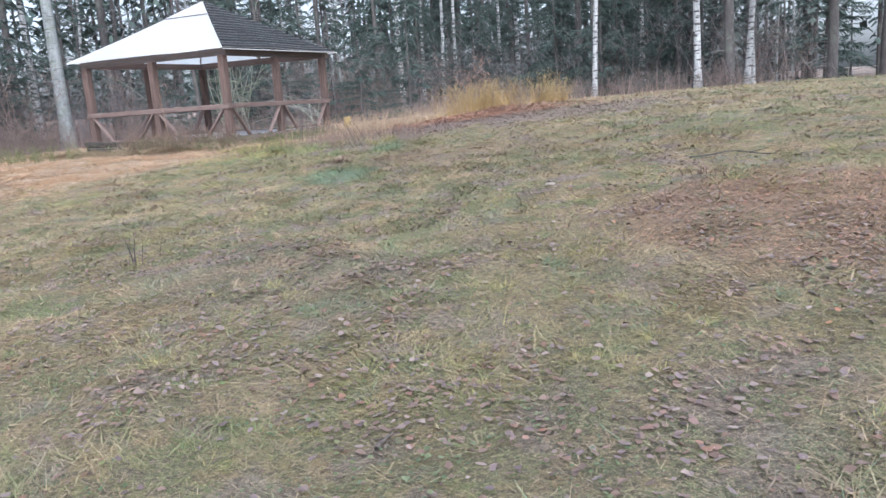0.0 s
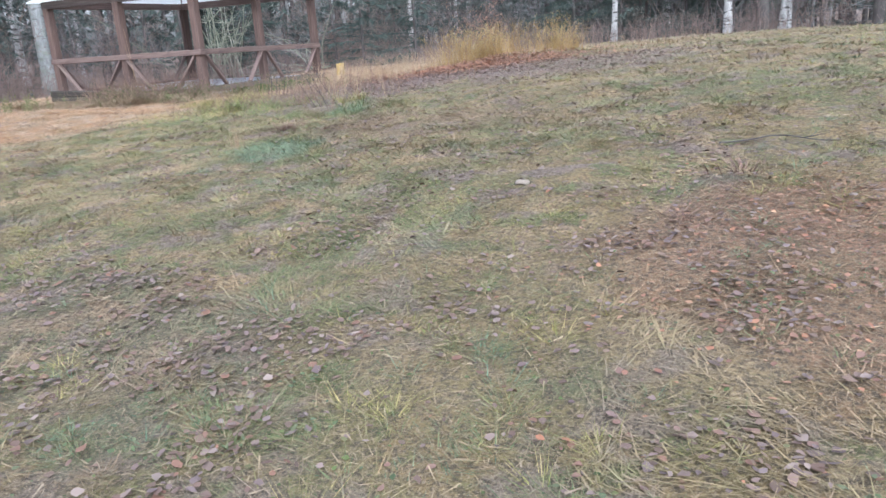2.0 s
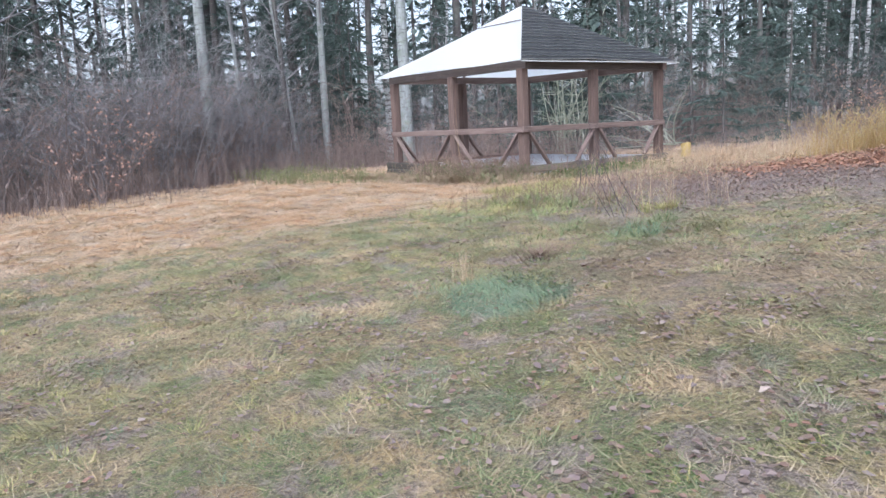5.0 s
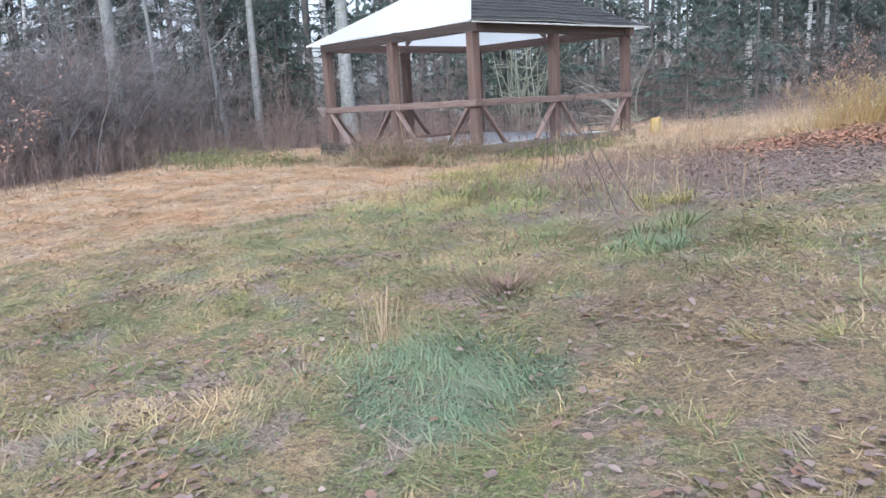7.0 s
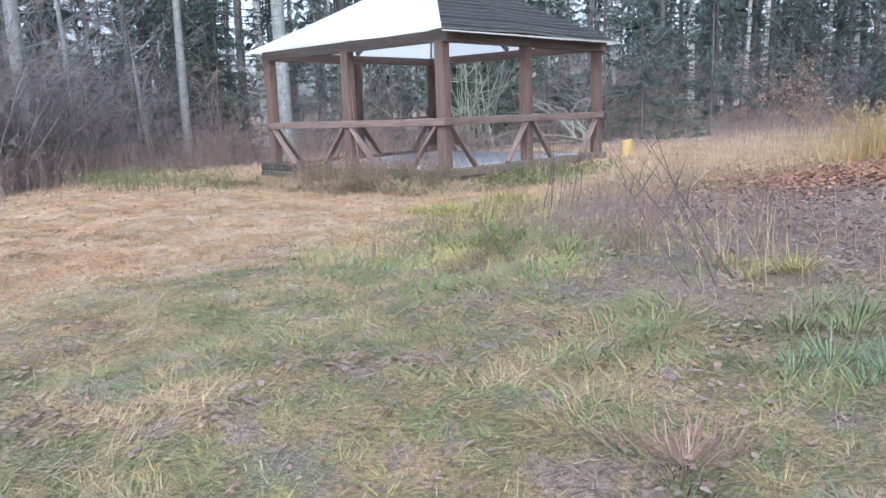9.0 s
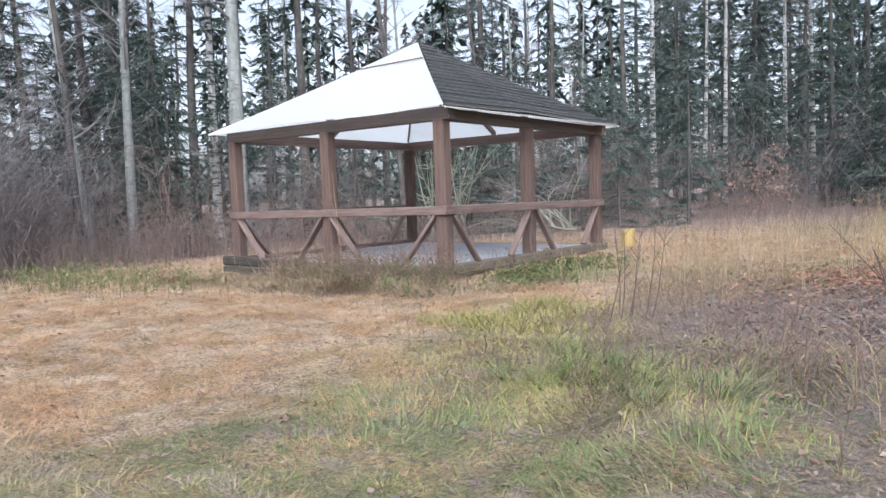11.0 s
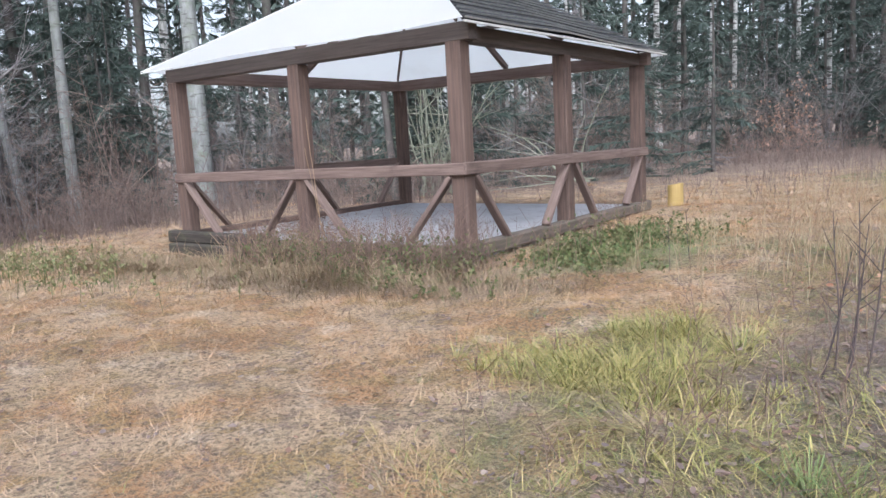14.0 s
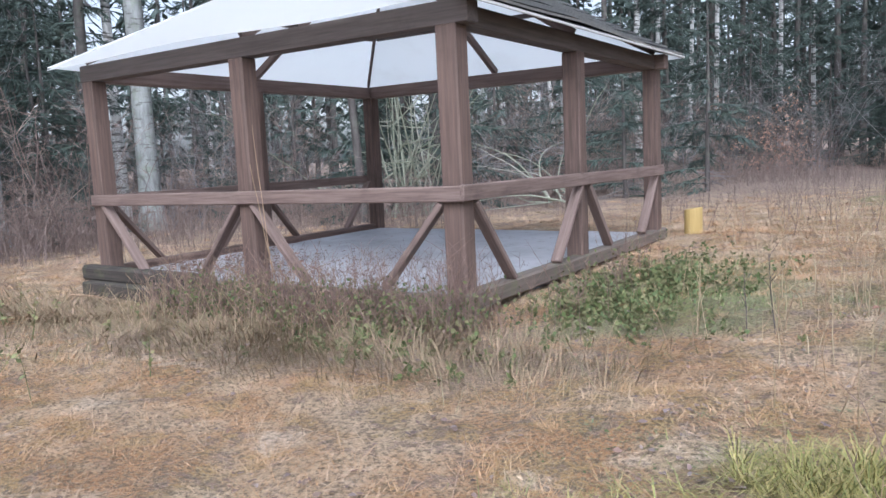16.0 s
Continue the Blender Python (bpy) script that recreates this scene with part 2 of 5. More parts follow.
M_HAYTUFT = tinted("withered_tuft", [(0.382, 0.221, 0.112), (0.477, 0.298, 0.163), (0.403, 0.240, 0.129), (0.551, 0.374, 0.224)], 0.75)
M_THATCH = blade_material("dead_stalks", [(0.12, 0.09, 0.06), (0.28, 0.20, 0.13), (0.46, 0.36, 0.24), (0.16, 0.12, 0.085), (0.34, 0.25, 0.165), (0.24, 0.18, 0.14)], 0.6, 0.8)
M_OCHRE = tinted("ochre_grass", [(0.207, 0.140, 0.080), (0.303, 0.216, 0.140), (0.239, 0.160, 0.085), (0.367, 0.280, 0.210), (0.176, 0.128, 0.075)], 0.75)
M_BLUEGREEN = tinted("fresh_grass", [(0.10, 0.16, 0.10), (0.14, 0.20, 0.11), (0.20, 0.24, 0.13)], 0.6)
M_YELLOWGREEN = tinted("yellowing_grass", [(0.195, 0.213, 0.059), (0.304, 0.270, 0.082), (0.438, 0.345, 0.152), (0.145, 0.178, 0.053)], 0.6)
M_LEAF = tinted("fallen_leaf", [(0.10, 0.07, 0.055), (0.19, 0.13, 0.10), (0.14, 0.09, 0.07), (0.22, 0.165, 0.145), (0.20, 0.105, 0.07), (0.19, 0.145, 0.14), (0.12, 0.085, 0.08), (0.30, 0.235, 0.20)], 0.85)
M_RUSTLEAF = tinted("rust_leaf", [(0.257, 0.111, 0.066), (0.365, 0.182, 0.102), (0.203, 0.104, 0.078), (0.419, 0.247, 0.144)], 0.6)
M_TUSSOCK = tinted("withered_tussock", [(0.10, 0.06, 0.05), (0.17, 0.10, 0.075), (0.27, 0.19, 0.14), (0.13, 0.075, 0.06)], 0.85)
M_WEED = tinted("dry_weed", [(0.169, 0.109, 0.096), (0.247, 0.160, 0.126), (0.143, 0.096, 0.090), (0.325, 0.230, 0.162)], 0.85)
M_DARKSTEM = tinted("dark_stem", [(0.055, 0.042, 0.045), (0.08, 0.06, 0.06), (0.10, 0.075, 0.07)], 0.85)
M_REED = tinted("pale_reed", [(0.42, 0.33, 0.20), (0.30, 0.21, 0.13), (0.36, 0.24, 0.16), (0.5, 0.42, 0.28)], 0.8)
M_GOLD = tinted("golden_weed", [(0.33, 0.21, 0.07), (0.38, 0.26, 0.10), (0.28, 0.17, 0.08), (0.40, 0.31, 0.15)], 0.75)
M_WEEDLEAF = tinted("weed_leaf", [(0.06, 0.08, 0.032), (0.10, 0.13, 0.042), (0.13, 0.12, 0.055), (0.16, 0.16, 0.075)], 0.9)
M_GREENLEAF = tinted("green_weed_leaf", [(0.065, 0.09, 0.04), (0.10, 0.125, 0.055), (0.14, 0.15, 0.08), (0.085, 0.11, 0.06)], 0.7)
M_EDGELEAF = tinted("edge_weed_leaf", [(0.12, 0.14, 0.06), (0.19, 0.19, 0.085), (0.26, 0.22, 0.11)], 0.9)
M_POST = wood_material("brown_timber", (0.150, 0.098, 0.080), (0.070, 0.045, 0.038))
M_RAIL = wood_material("weathered_rail", (0.215, 0.155, 0.135), (0.11, 0.073, 0.063))
# Grey-brown timber, darkened to carry the shade under the eaves.
M_BEAM = wood_material("grey_brown_beam", (0.125, 0.098, 0.088), (0.062, 0.047, 0.042))
M_SILL = wood_material("mossy_timber", (0.15, 0.12, 0.10), (0.065, 0.05, 0.042), 0.6)
M_OLDSILL = wood_material("rotten_timber", (0.062, 0.050, 0.042), (0.022, 0.018, 0.016), 0.3, 0.9)
M_SHEETBACK = sheet_back_material()
M_SHEET, M_FELT, M_CONCRETE = sheet_material(), felt_material(), concrete_material()
M_STUMP = wood_material("yellow_cut_wood", (0.40, 0.29, 0.11), (0.30, 0.20, 0.07))
M_BIRCH = bark_material("birch_bark", (0.52, 0.515, 0.50), (0.08, 0.073, 0.068), 0.8)
M_ASPEN = bark_material("aspen_bark", (0.33, 0.34, 0.335), (0.13, 0.13, 0.12), 0.25, 0.6)
M_PINE = bark_material("spruce_bark", (0.105, 0.092, 0.088), (0.05, 0.043, 0.04), 0.0, 0.3)
M_TWIG = tinted("grey_twig", [(0.132, 0.125, 0.132), (0.185, 0.175, 0.178), (0.238, 0.224, 0.224), (0.106, 0.099, 0.106)], 0.9)
M_PALETWIG = tinted("pale_green_stem", [(0.272, 0.281, 0.221), (0.204, 0.221, 0.162), (0.323, 0.315, 0.264)], 0.85)
M_NEEDLE = tinted("spruce_needles", [(0.048, 0.068, 0.060), (0.062, 0.086, 0.072), (0.078, 0.100, 0.082), (0.056, 0.078, 0.074)], 0.9)
M_BRUSH = tinted("brown_brush", [(0.133, 0.099, 0.089), (0.203, 0.148, 0.130), (0.257, 0.198, 0.170), (0.101, 0.076, 0.072)], 0.9)
M_PLUME = tinted("pale_seed_plume", [(0.323, 0.255, 0.108), (0.408, 0.348, 0.207), (0.306, 0.238, 0.090)], 0.8)
M_PINKLEAF = tinted("withered_pink_leaf", [(0.34, 0.19, 0.14), (0.42, 0.26, 0.19), (0.28, 0.16, 0.12)], 0.7)

# ---- mesh tools ----
rng = np.random.default_rng(7)


class Shape:
    """Gathers vertices and faces for one mesh."""

    def __init__(self):
        self.v, self.f, self.n = [], [], 0

    def add(self, v, *faces):
        v = np.asarray(v, dtype=np.float64).reshape(-1, 3)
        self.v.append(v)
        for f in faces:
            self.f.append(np.asarray(f, dtype=np.int64) + self.n)
        self.n += len(v)

    def tube(self, pts, rad, sides=4, cap=False):
        pts = np.asarray(pts, dtype=np.float64)
        k = len(pts)
        tan = np.gradient(pts, axis=0)
        tan /= np.linalg.norm(tan, axis=1)[:, None] + 1e-9
        ref = np.array((0.31, 0.83, 0.2)) if abs(tan[0][2]) > 0.7 else np.array((0.0, 0.1, 1.0))
        u = np.cross(tan, ref)
        u /= np.linalg.norm(u, axis=1)[:, None] + 1e-9
        w = np.cross(tan, u)
        a = np.arange(sides) * 2 * np.pi / sides
        ring = pts[:, None, :] + np.asarray(rad)[:, None, None] * (u[:, None, :] * np.cos(a)[None, :, None] + w[:, None, :] * np.sin(a)[None, :, None])
        i, j = np.meshgrid(np.arange(k - 1), np.arange(sides), indexing="ij")
        j2 = (j + 1) % sides
        q = np.stack([i * sides + j, i * sides + j2, (i + 1) * sides + j2, (i + 1) * sides + j], -1).reshape(-1, 4)
        self.add(ring.reshape(-1, 3), q)
        if cap:
            c = np.array([[k * sides - sides + s, k * sides - sides + (s + 1) % sides, k * sides] for s in range(sides)])
            self.v.append(pts[-1:][:].copy())
            self.f.append(c + self.n - k * sides)
            self.n += 1

    def slivers(self, roots, ways, widths, r):
        """Hair-thin tapering twigs."""
        side = np.cross(ways, r.normal(0, 1, ways.shape))
        side *= (widths / (np.linalg.norm(side, axis=1) + 1e-9))[:, None]
        v = np.stack([roots - side, roots + side, roots + ways], 1)
        self.add(v, np.arange(len(roots) * 3).reshape(-1, 3))

    def mesh(self, name, smooth=False):
        me = bpy.data.meshes.new(name)
        v = np.concatenate(self.v)
        me.vertices.add(len(v))
        me.vertices.foreach_set("co", v.astype(np.float32).ravel())
        sizes = np.concatenate([np.full(len(f), f.shape[1]) for f in self.f])
        loops = np.concatenate([f.ravel() for f in self.f])
        me.loops.add(len(loops))
        me.loops.foreach_set("vertex_index", loops.astype(np.int32))
        me.polygons.add(len(sizes))
        me.polygons.foreach_set("loop_start", (np.cumsum(sizes) - sizes).astype(np.int32))
        if smooth:
            me.polygons.foreach_set("use_smooth", np.ones(len(sizes), dtype=bool))
        me.update(calc_edges=True)
        return me


def part_mesh(name, me, mat, parent=None, label=""):
    if not me.materials:
        me.materials.append(mat)
    ob = new(name, me)
    ob.parent = parent
    return tagged(ob, label) if label else ob


def part(name, bm, mat, parent=None, label=""):
    me = bpy.data.meshes.new(name)
    bm.to_mesh(me)
    bm.free()
    return part_mesh(name, me, mat, parent, label)


def beam(name, a, b, wide, high, mat, parent, label="", up=(0, 0, 1), worn=0.008):
    """A squared timber from a to b, with eased edges; its grain runs along its own z."""
    a, b = Vector(a), Vector(b)
    way = (b - a)
    length = way.length
    way.normalize()
    side = way.cross(Vector(up))
    if side.length < 1e-4:
        side = Vector((1, 0, 0))
    side.normalize()
    top = side.cross(way).normalized()
    bm = bmesh.new()
    bmesh.ops.create_cube(bm, size=1)
    bmesh.ops.scale(bm, vec=(wide, high, length), verts=bm.verts)
    bmesh.ops.bevel(bm, geom=bm.edges[:], offset=worn, segments=1, affect="EDGES")
    r = random.Random(int(abs(a.x * 731 + a.y * 377 + b.z * 917 + b.x * 53)))
    for v in bm.verts:
        v.co += Vector((r.uniform(-1, 1), r.uniform(-1, 1), 0)) * 0.004
    ob = part(name, bm, mat, parent, label)
    ob.matrix_basis = Matrix.Translation((a + b) / 2) @ Matrix((side, top, way)).transposed().to_4x4()
    if parent is not None and parent.type == "MESH":
        ob.matrix_parent_inverse = parent.matrix_basis.inverted()
    return ob


# ---- the lie of the land ----
HILLS = (1.119, (-0.529, -0.387, -0.155, -0.259, -0.208, 0.233, 0.3, -0.211, -0.12, -0.317, -0.439, 0.166, -0.651, 0.788, 0.311, 0.285, -0.222, 0.235, -0.135, 0.052))


LATTICE = np.random.default_rng(99).random((256, 256))


def soft_noise(x, y, size, shift=0.0):
    """Smooth random field from 0 to 1 with features of about that size."""
    u, v = x / size + 37.3 + shift, y / size + 71.7 + shift
    i, j = np.floor(u).astype(int), np.floor(v).astype(int)
    fu, fv = u - i, v - j
    fu, fv = fu * fu * (3 - 2 * fu), fv * fv * (3 - 2 * fv)
    g = lambda a, b: LATTICE[a % 256, b % 256]
    return (g(i, j) * (1 - fu) + g(i + 1, j) * fu) * (1 - fv) + (g(i, j + 1) * (1 - fu) + g(i + 1, j + 1) * fu) * fv


def height(x, y):
    x, y = np.asarray(x, dtype=np.float64), np.asarray(y, dtype=np.float64)
    z = np.full(np.broadcast(x, y).shape, HILLS[0])
    k = 0
    for cx in (-28, -18, -9, 0, 9):
        for cy in (2, 11, 20, 30):
            z = z + HILLS[1][k] * np.exp(-((x - cx) ** 2 + (y - cy) ** 2) / 128.0)
            k += 1
    z = z + 0.16 * np.exp(-(((x + 4.6) / 2.2) ** 2 + ((y - 18.2) / 1.2) ** 2))
    rough = np.sin(1.9 * x + 0.7 * y) * np.sin(1.3 * y - 0.9 * x + 1) * 0.022 + np.sin(4.3 * x + 1.1 * y + 2) * np.sin(3.7 * y - 1.4 * x) * 0.012
    lumps = 0.055 * (soft_noise(x, y, 0.42, 3.0) - 0.5) + 0.03 * (soft_noise(x, y, 0.2, 9.0) - 0.5)
    return z + rough + lumps


def axis(lo, hi, step, far):
    fine = np.arange(lo, hi + step / 2, step)
    grow = np.cumsum(step * 1.22 ** np.arange(1, 60))
    grow = grow[grow < far]
    return np.concatenate([(lo - grow)[::-1], fine, hi + grow])


def build_ground():
    xs, ys = axis(-18, 4, 0.095, 900), axis(1, 20, 0.095, 900)
    gx, gy = np.meshgrid(xs, ys, indexing="ij")
    s = Shape()
    i, j = np.meshgrid(np.arange(len(xs) - 1), np.arange(len(ys) - 1), indexing="ij")
    n = len(ys)
    q = np.stack([i * n + j, (i + 1) * n + j, (i + 1) * n + j + 1, i * n + j + 1], -1).reshape(-1, 4)
    s.add(np.stack([gx, gy, height(gx, gy)], -1), q)
    ob = part_mesh("ground", s.mesh("ground", True), M_GROUND)
    tagged(ob, "sloping autumn meadow soil under short matted grass", "ground", kind="structure")


build_ground()

# ---- gazebo ----
X0, X1, Y0, Y1 = -16.606, -11.72, 16.97, 22.09
XM, YM = (X0 + X1) / 2, (Y0 + Y1) / 2
APEX = (-14.22, 19.58, 5.13)
EX0, EX1, EY0, EY1, EZ = -16.98, -11.575, 16.81, 22.45, 3.5
POST, RAIL_Z, BEAM_Z, FLOOR_Z = 0.185, 2.045, 3.43, 1.2


def build_gazebo():
    g = tagged(new("gazebo"), "open square timber gazebo with a white and black pyramid roof", "gazebo")
    inset = 0.05 + POST / 2
    px0, px1, py0, py1 = X0 + 0.0, X1 - inset, Y0 + inset, Y1 - 0.02
    pym, pxm = YM - 0.05, XM - 0.05
    for x, y in ((px0, py0), (pxm, py0), (px1, py0), (px1, pym), (px1, py1), (px0, py1), (px0, pym)):
        base = float(height(x, y)) - 0.15
        beam("post", (x, y, base), (x, y, BEAM_Z - 0.085), POST, POST, M_POST, g, up=(0, 1, 0), worn=0.012)
    # ring of top beams; south and east ones darker, eave shade put into their colour
    for a, b in (((px0 - 0.12, py0), (X1 + 0.06, py0)), ((px0 - 0.12, py1), (X1 + 0.06, py1))):
        beam("top_beam", (*a, BEAM_Z), (*b, BEAM_Z), 0.17, 0.18, M_BEAM if a[1] == py0 else M_RAIL, g)
    for x in (px0, px1):
        beam("top_beam", (x, py0 + 0.09, BEAM_Z - 0.004), (x, py1 - 0.09, BEAM_Z - 0.004), 0.16, 0.17, M_BEAM if x == px1 else M_RAIL, g)
    # handrails on the outer faces
    t = 0.05
    south_rail = beam("handrail", (X0 - 0.07, Y0 + t / 2, RAIL_Z - 0.02), (X1 - 0.012, Y0 + t / 2, RAIL_Z), t, 0.125, M_RAIL, g)
    east_rail = beam("handrail", (X1 - t / 2, Y0 + 0.0, RAIL_Z + 0.004), (X1 - t / 2, Y1 + 0.06, RAIL_Z - 0.025), t, 0.125, M_RAIL, g)
    west_rail = beam("handrail", (px0 - POST / 2 - t / 2, Y0 + t + 0.003, RAIL_Z - 0.03), (px0 - POST / 2 - t / 2, Y1, RAIL_Z - 0.03), t, 0.125, M_RAIL, g)
    # slanting struts under the rails
    top, foot, reach = RAIL_Z - 0.075, FLOOR_Z + 0.05, 0.62
    ys = Y0 + 0.07
    for x, way in ((px0, 1), (pxm, -1), (pxm, 1), (px1, -1)):
        beam("strut", (x + way * 0.1, ys, top), (x + way * (0.1 + reach), ys, foot), 0.05, 0.11, M_RAIL, south_rail, up=(0, 1, 0))
    xs = X1 - 0.07
    for y, way in ((py0, 1), (pym, -1), (pym, 1), (py1, -1)):
        beam("strut", (xs, y + way * 0.1, top), (xs, y + way * (0.1 + reach), foot), 0.05, 0.11, M_RAIL, east_rail, up=(1, 0, 0))
    xw = px0 - 0.07
    for y, way in ((py0, 1), (pym, -1), (pym, 1), (py1, -1)):
        beam("strut", (xw, y + way * 0.1, top), (xw, y + way * (0.1 + reach), foot), 0.05, 0.11, M_RAIL, west_rail, up=(1, 0, 0))
    # sill timbers
    beam("sill", (X1 - 0.10, Y0 - 0.02, 1.17), (X1 - 0.10, Y1 + 0.25, 1.15), 0.15, 0.15, M_SILL, g, worn=0.02)
    beam("sill", (XM - 0.55, Y0 + 0.06, 1.13), (X1 - 0.19, Y0 + 0.06, 1.15), 0.14, 0.15, M_SILL, g, worn=0.02)
    beam("sill", (X0 - 0.25, Y0 - 0.02, 1.21), (XM - 0.6, Y0 + 0.03, 1.17), 0.17, 0.17, M_OLDSILL, g, "cracked mossy sill timber", worn=0.03)
    beam("sill", (X0 - 0.10, Y0 - 0.12, 1.03), (XM - 0.35, Y0 - 0.08, 1.0), 0.17, 0.20, M_OLDSILL, g, worn=0.02)
    beam("sill", (X0 - 0.02, Y0 + 0.15, 1.19), (X0 - 0.02, Y1, 1.18), 0.15, 0.15, M_POST, g, worn=0.02)
    # rafters: four hips and four middles
    ax, ay, az = APEX
    for x, y in ((EX0, EY0), (EX1, EY0), (EX0, EY1), (EX1, EY1)):
        d = Vector((ax - x, ay - y, az - EZ))
        a = Vector((x, y, EZ)) + d * 0.10
        beam("rafter", a - Vector((0, 0, 0.09)), Vector(APEX) - d * 0.02 - Vector((0, 0, 0.09)), 0.034, 0.08, M_POST, g, "dark hip rafter")
    for x, y in ((ax, EY0), (ax, EY1), (EX0, ay), (EX1, ay)):
        d = Vector((ax - x, ay - y, az - EZ))
        a = Vector((x, y, EZ)) + d * 0.12
        beam("rafter", a - Vector((0, 0, 0.15)), Vector(APEX) - d * 0.05 - Vector((0, 0, 0.085)), 0.06, 0.10, M_RAIL, g)
    # purlins part way up the slopes
    ring = [Vector((x, y, EZ)).lerp(Vector(APEX), 0.44) - Vector((0, 0, 0.10)) for x, y in ((EX0, EY0), (EX1, EY0), (EX1, EY1), (EX0, EY1))]
    for k in range(4):
        a, b = ring[k], ring[(k + 1) % 4]
        gap = (b - a).normalized() * 0.05
        beam("purlin", a + gap, b - gap, 0.05, 0.06, M_BEAM, g)
    # roof slopes: white sheets in two courses
    corners = {"s": ((EX0, EY0), (EX1, EY0)), "w": ((EX0, EY1), (EX0, EY0)), "n": ((EX1, EY1), (EX0, EY1)), "e": ((EX1, EY0), (EX1, EY1))}

    def slope_point(side, u, v):
        (xa, ya), (xb, yb) = corners[side]
        lo = Vector((xa + (xb - xa) * u, ya + (yb - ya) * u, EZ))
        hi = Vector(APEX)
        p = lo.lerp(hi, v)
        p.z -= 0.035 * math.sin(math.pi * v) + 0.02 * math.sin(u * 9.0 + len(side)) * (1 - v)
        return p

    def sheet(side, v0, v1, lift, mat, name, cols=14, rows=5, thick=0.006, u0=0.0, u1=1.0, under=None, lap=0.0):
        bm = bmesh.new()
        grid = []
        normal = (slope_point(side, 1, 0) - slope_point(side, 0, 0)).cross(Vector(APEX) - slope_point(side, 0, 0)).normalized()
        if normal.z < 0:
            normal = -normal
        for layer in (lift, lift - thick):
            grid.append([[bm.verts.new(slope_point(side, u0 + (u1 - u0) * c / cols, v0 + (v1 - v0) * r / rows) + normal * (layer + lap * (1 - r / rows))) for c in range(cols + 1)] for r in range(rows + 1)])
        for layer, flip in ((0, False), (1, True)):
            for r in range(rows):
                for c in range(cols):
                    q = [grid[layer][r][c], grid[layer][r][c + 1], grid[layer][r + 1][c + 1], grid[layer][r + 1][c]]
                    bm.faces.new(q[::-1] if flip else q).material_index = 1 if flip and mat is M_SHEET else 0
        r_edge = lambda p, q: p == 0 and q == 0
        edge = [(0, c, 0, c + 1) for c in range(cols)] + [(rows, c + 1, rows, c) for c in range(cols)] + [(r + 1, 0, r, 0) for r in range(rows)] + [(r, cols, r + 1, cols) for r in range(rows)]
        for ra, ca, rb, cb in edge:
            bm.faces.new((grid[0][rb][cb], grid[0][ra][ca], grid[1][ra][ca], grid[1][rb][cb])).material_index = 1 if name == "roof_board" and r_edge(ra, rb) else 0
        ob = part(name, bm, mat, under or g)
        if mat is M_SHEET:
            ob.data.materials.append(M_SHEETBACK)
        # lower edges in a pale colour that paints the sky's glint
        if name == "roof_board":
            ob.data.materials.append(M_BUTT)
        return ob

    for side in ("s", "w", "n"):
        a = sheet(side, 0.0, 0.72, 0.012, M_SHEET, "roof_sheet")
        b = sheet(side, 0.70, 0.985, 0.026, M_SHEET, "roof_sheet")
        if side == "s":
            south_sheet = a
        for o in (a, b):
            tagged(o, "white translucent roof sheet")
    # dark boards on the east slope, each lapping the one below
    n = 17
    r = random.Random(4)
    felt = sheet("e", 0.0, 0.98, 0.004, M_FELT, "roof_underlay", cols=10, rows=6)
    for i in range(n):
        v0, v1 = (i + 0.06 * r.random()) / n * 0.985, (i + 1.12) / n * 0.985
        o = sheet("e", v0, min(v1, 0.99), 0.026 + 0.004 * r.random(), M_FELT, "roof_board", cols=5, rows=1, thick=0.022, lap=0.026 + 0.006 * r.random(), u0=0.0 - 0.004 * r.random(), u1=1.0 + 0.004 * r.random(), under=felt)
        if i == 0:
            tagged(o, "black roofing board at the eave")
    # pale edging strip on the east eave
    a, b = slope_point("e", 0.0, 0.0), slope_point("e", 1.02, 0.0)
    beam("eave_strip", a + Vector((0.012, 0, 0.0)), b + Vector((0.012, 0, 0.0)), 0.02, 0.026, sheet_strip, felt, "thin pale eave strip", worn=0.004)
    a, b = slope_point("s", 0.0, 0.0), slope_point("s", 1.0, 0.0)
    # added dark strip that draws the shadow line where the upper sheet overlaps
    for k in (0.70,):
        beam("seam_strip", slope_point("s", 0.01, k) + Vector((0, -0.024, 0.034)), slope_point("s", 0.99, k) + Vector((0, -0.024, 0.034)), 0.026, 0.014, M_SEAM, south_sheet, "thin grey strip drawing the shadow line of the sheet seam", worn=0.003)
    return g


M_SEAM = wood_material("grey_seam", (0.13, 0.10, 0.095), (0.08, 0.065, 0.06))
# Pale grey for the board edges: a sky highlight put into the colour.
M_BUTT = wood_material("worn_board_edge", (0.400, 0.400, 0.392), (0.240, 0.240, 0.240))
sheet_strip = wood_material("pale_edge_strip", (0.50, 0.49, 0.47), (0.36, 0.35, 0.33))
build_gazebo()


def build_floor():
    bm = bmesh.new()
    bmesh.ops.create_grid(bm, x_segments=24, y_segments=24, size=0.5)
    w, d = X1 - X0 - 0.40, Y1 - Y0 - 0.40
    bmesh.ops.scale(bm, vec=(w, d, 1), verts=bm.verts)
    for v in bm.verts:
        v.co.z = 0.012 * noise.noise(v.co * 1.7)
    out = bmesh.ops.extrude_face_region(bm, geom=bm.faces[:])
    for v in [k for k in out["geom"] if isinstance(k, bmesh.types.BMVert)]:
        v.co.z -= 0.35
    bmesh.ops.recalc_face_normals(bm, faces=bm.faces)
    ob = part("floor_slab", bm, M_CONCRETE)
    ob.location = (XM, YM, FLOOR_Z)
    tagged(ob, "damp grey concrete floor slab inside the gazebo", "floor", kind="structure")


build_floor()


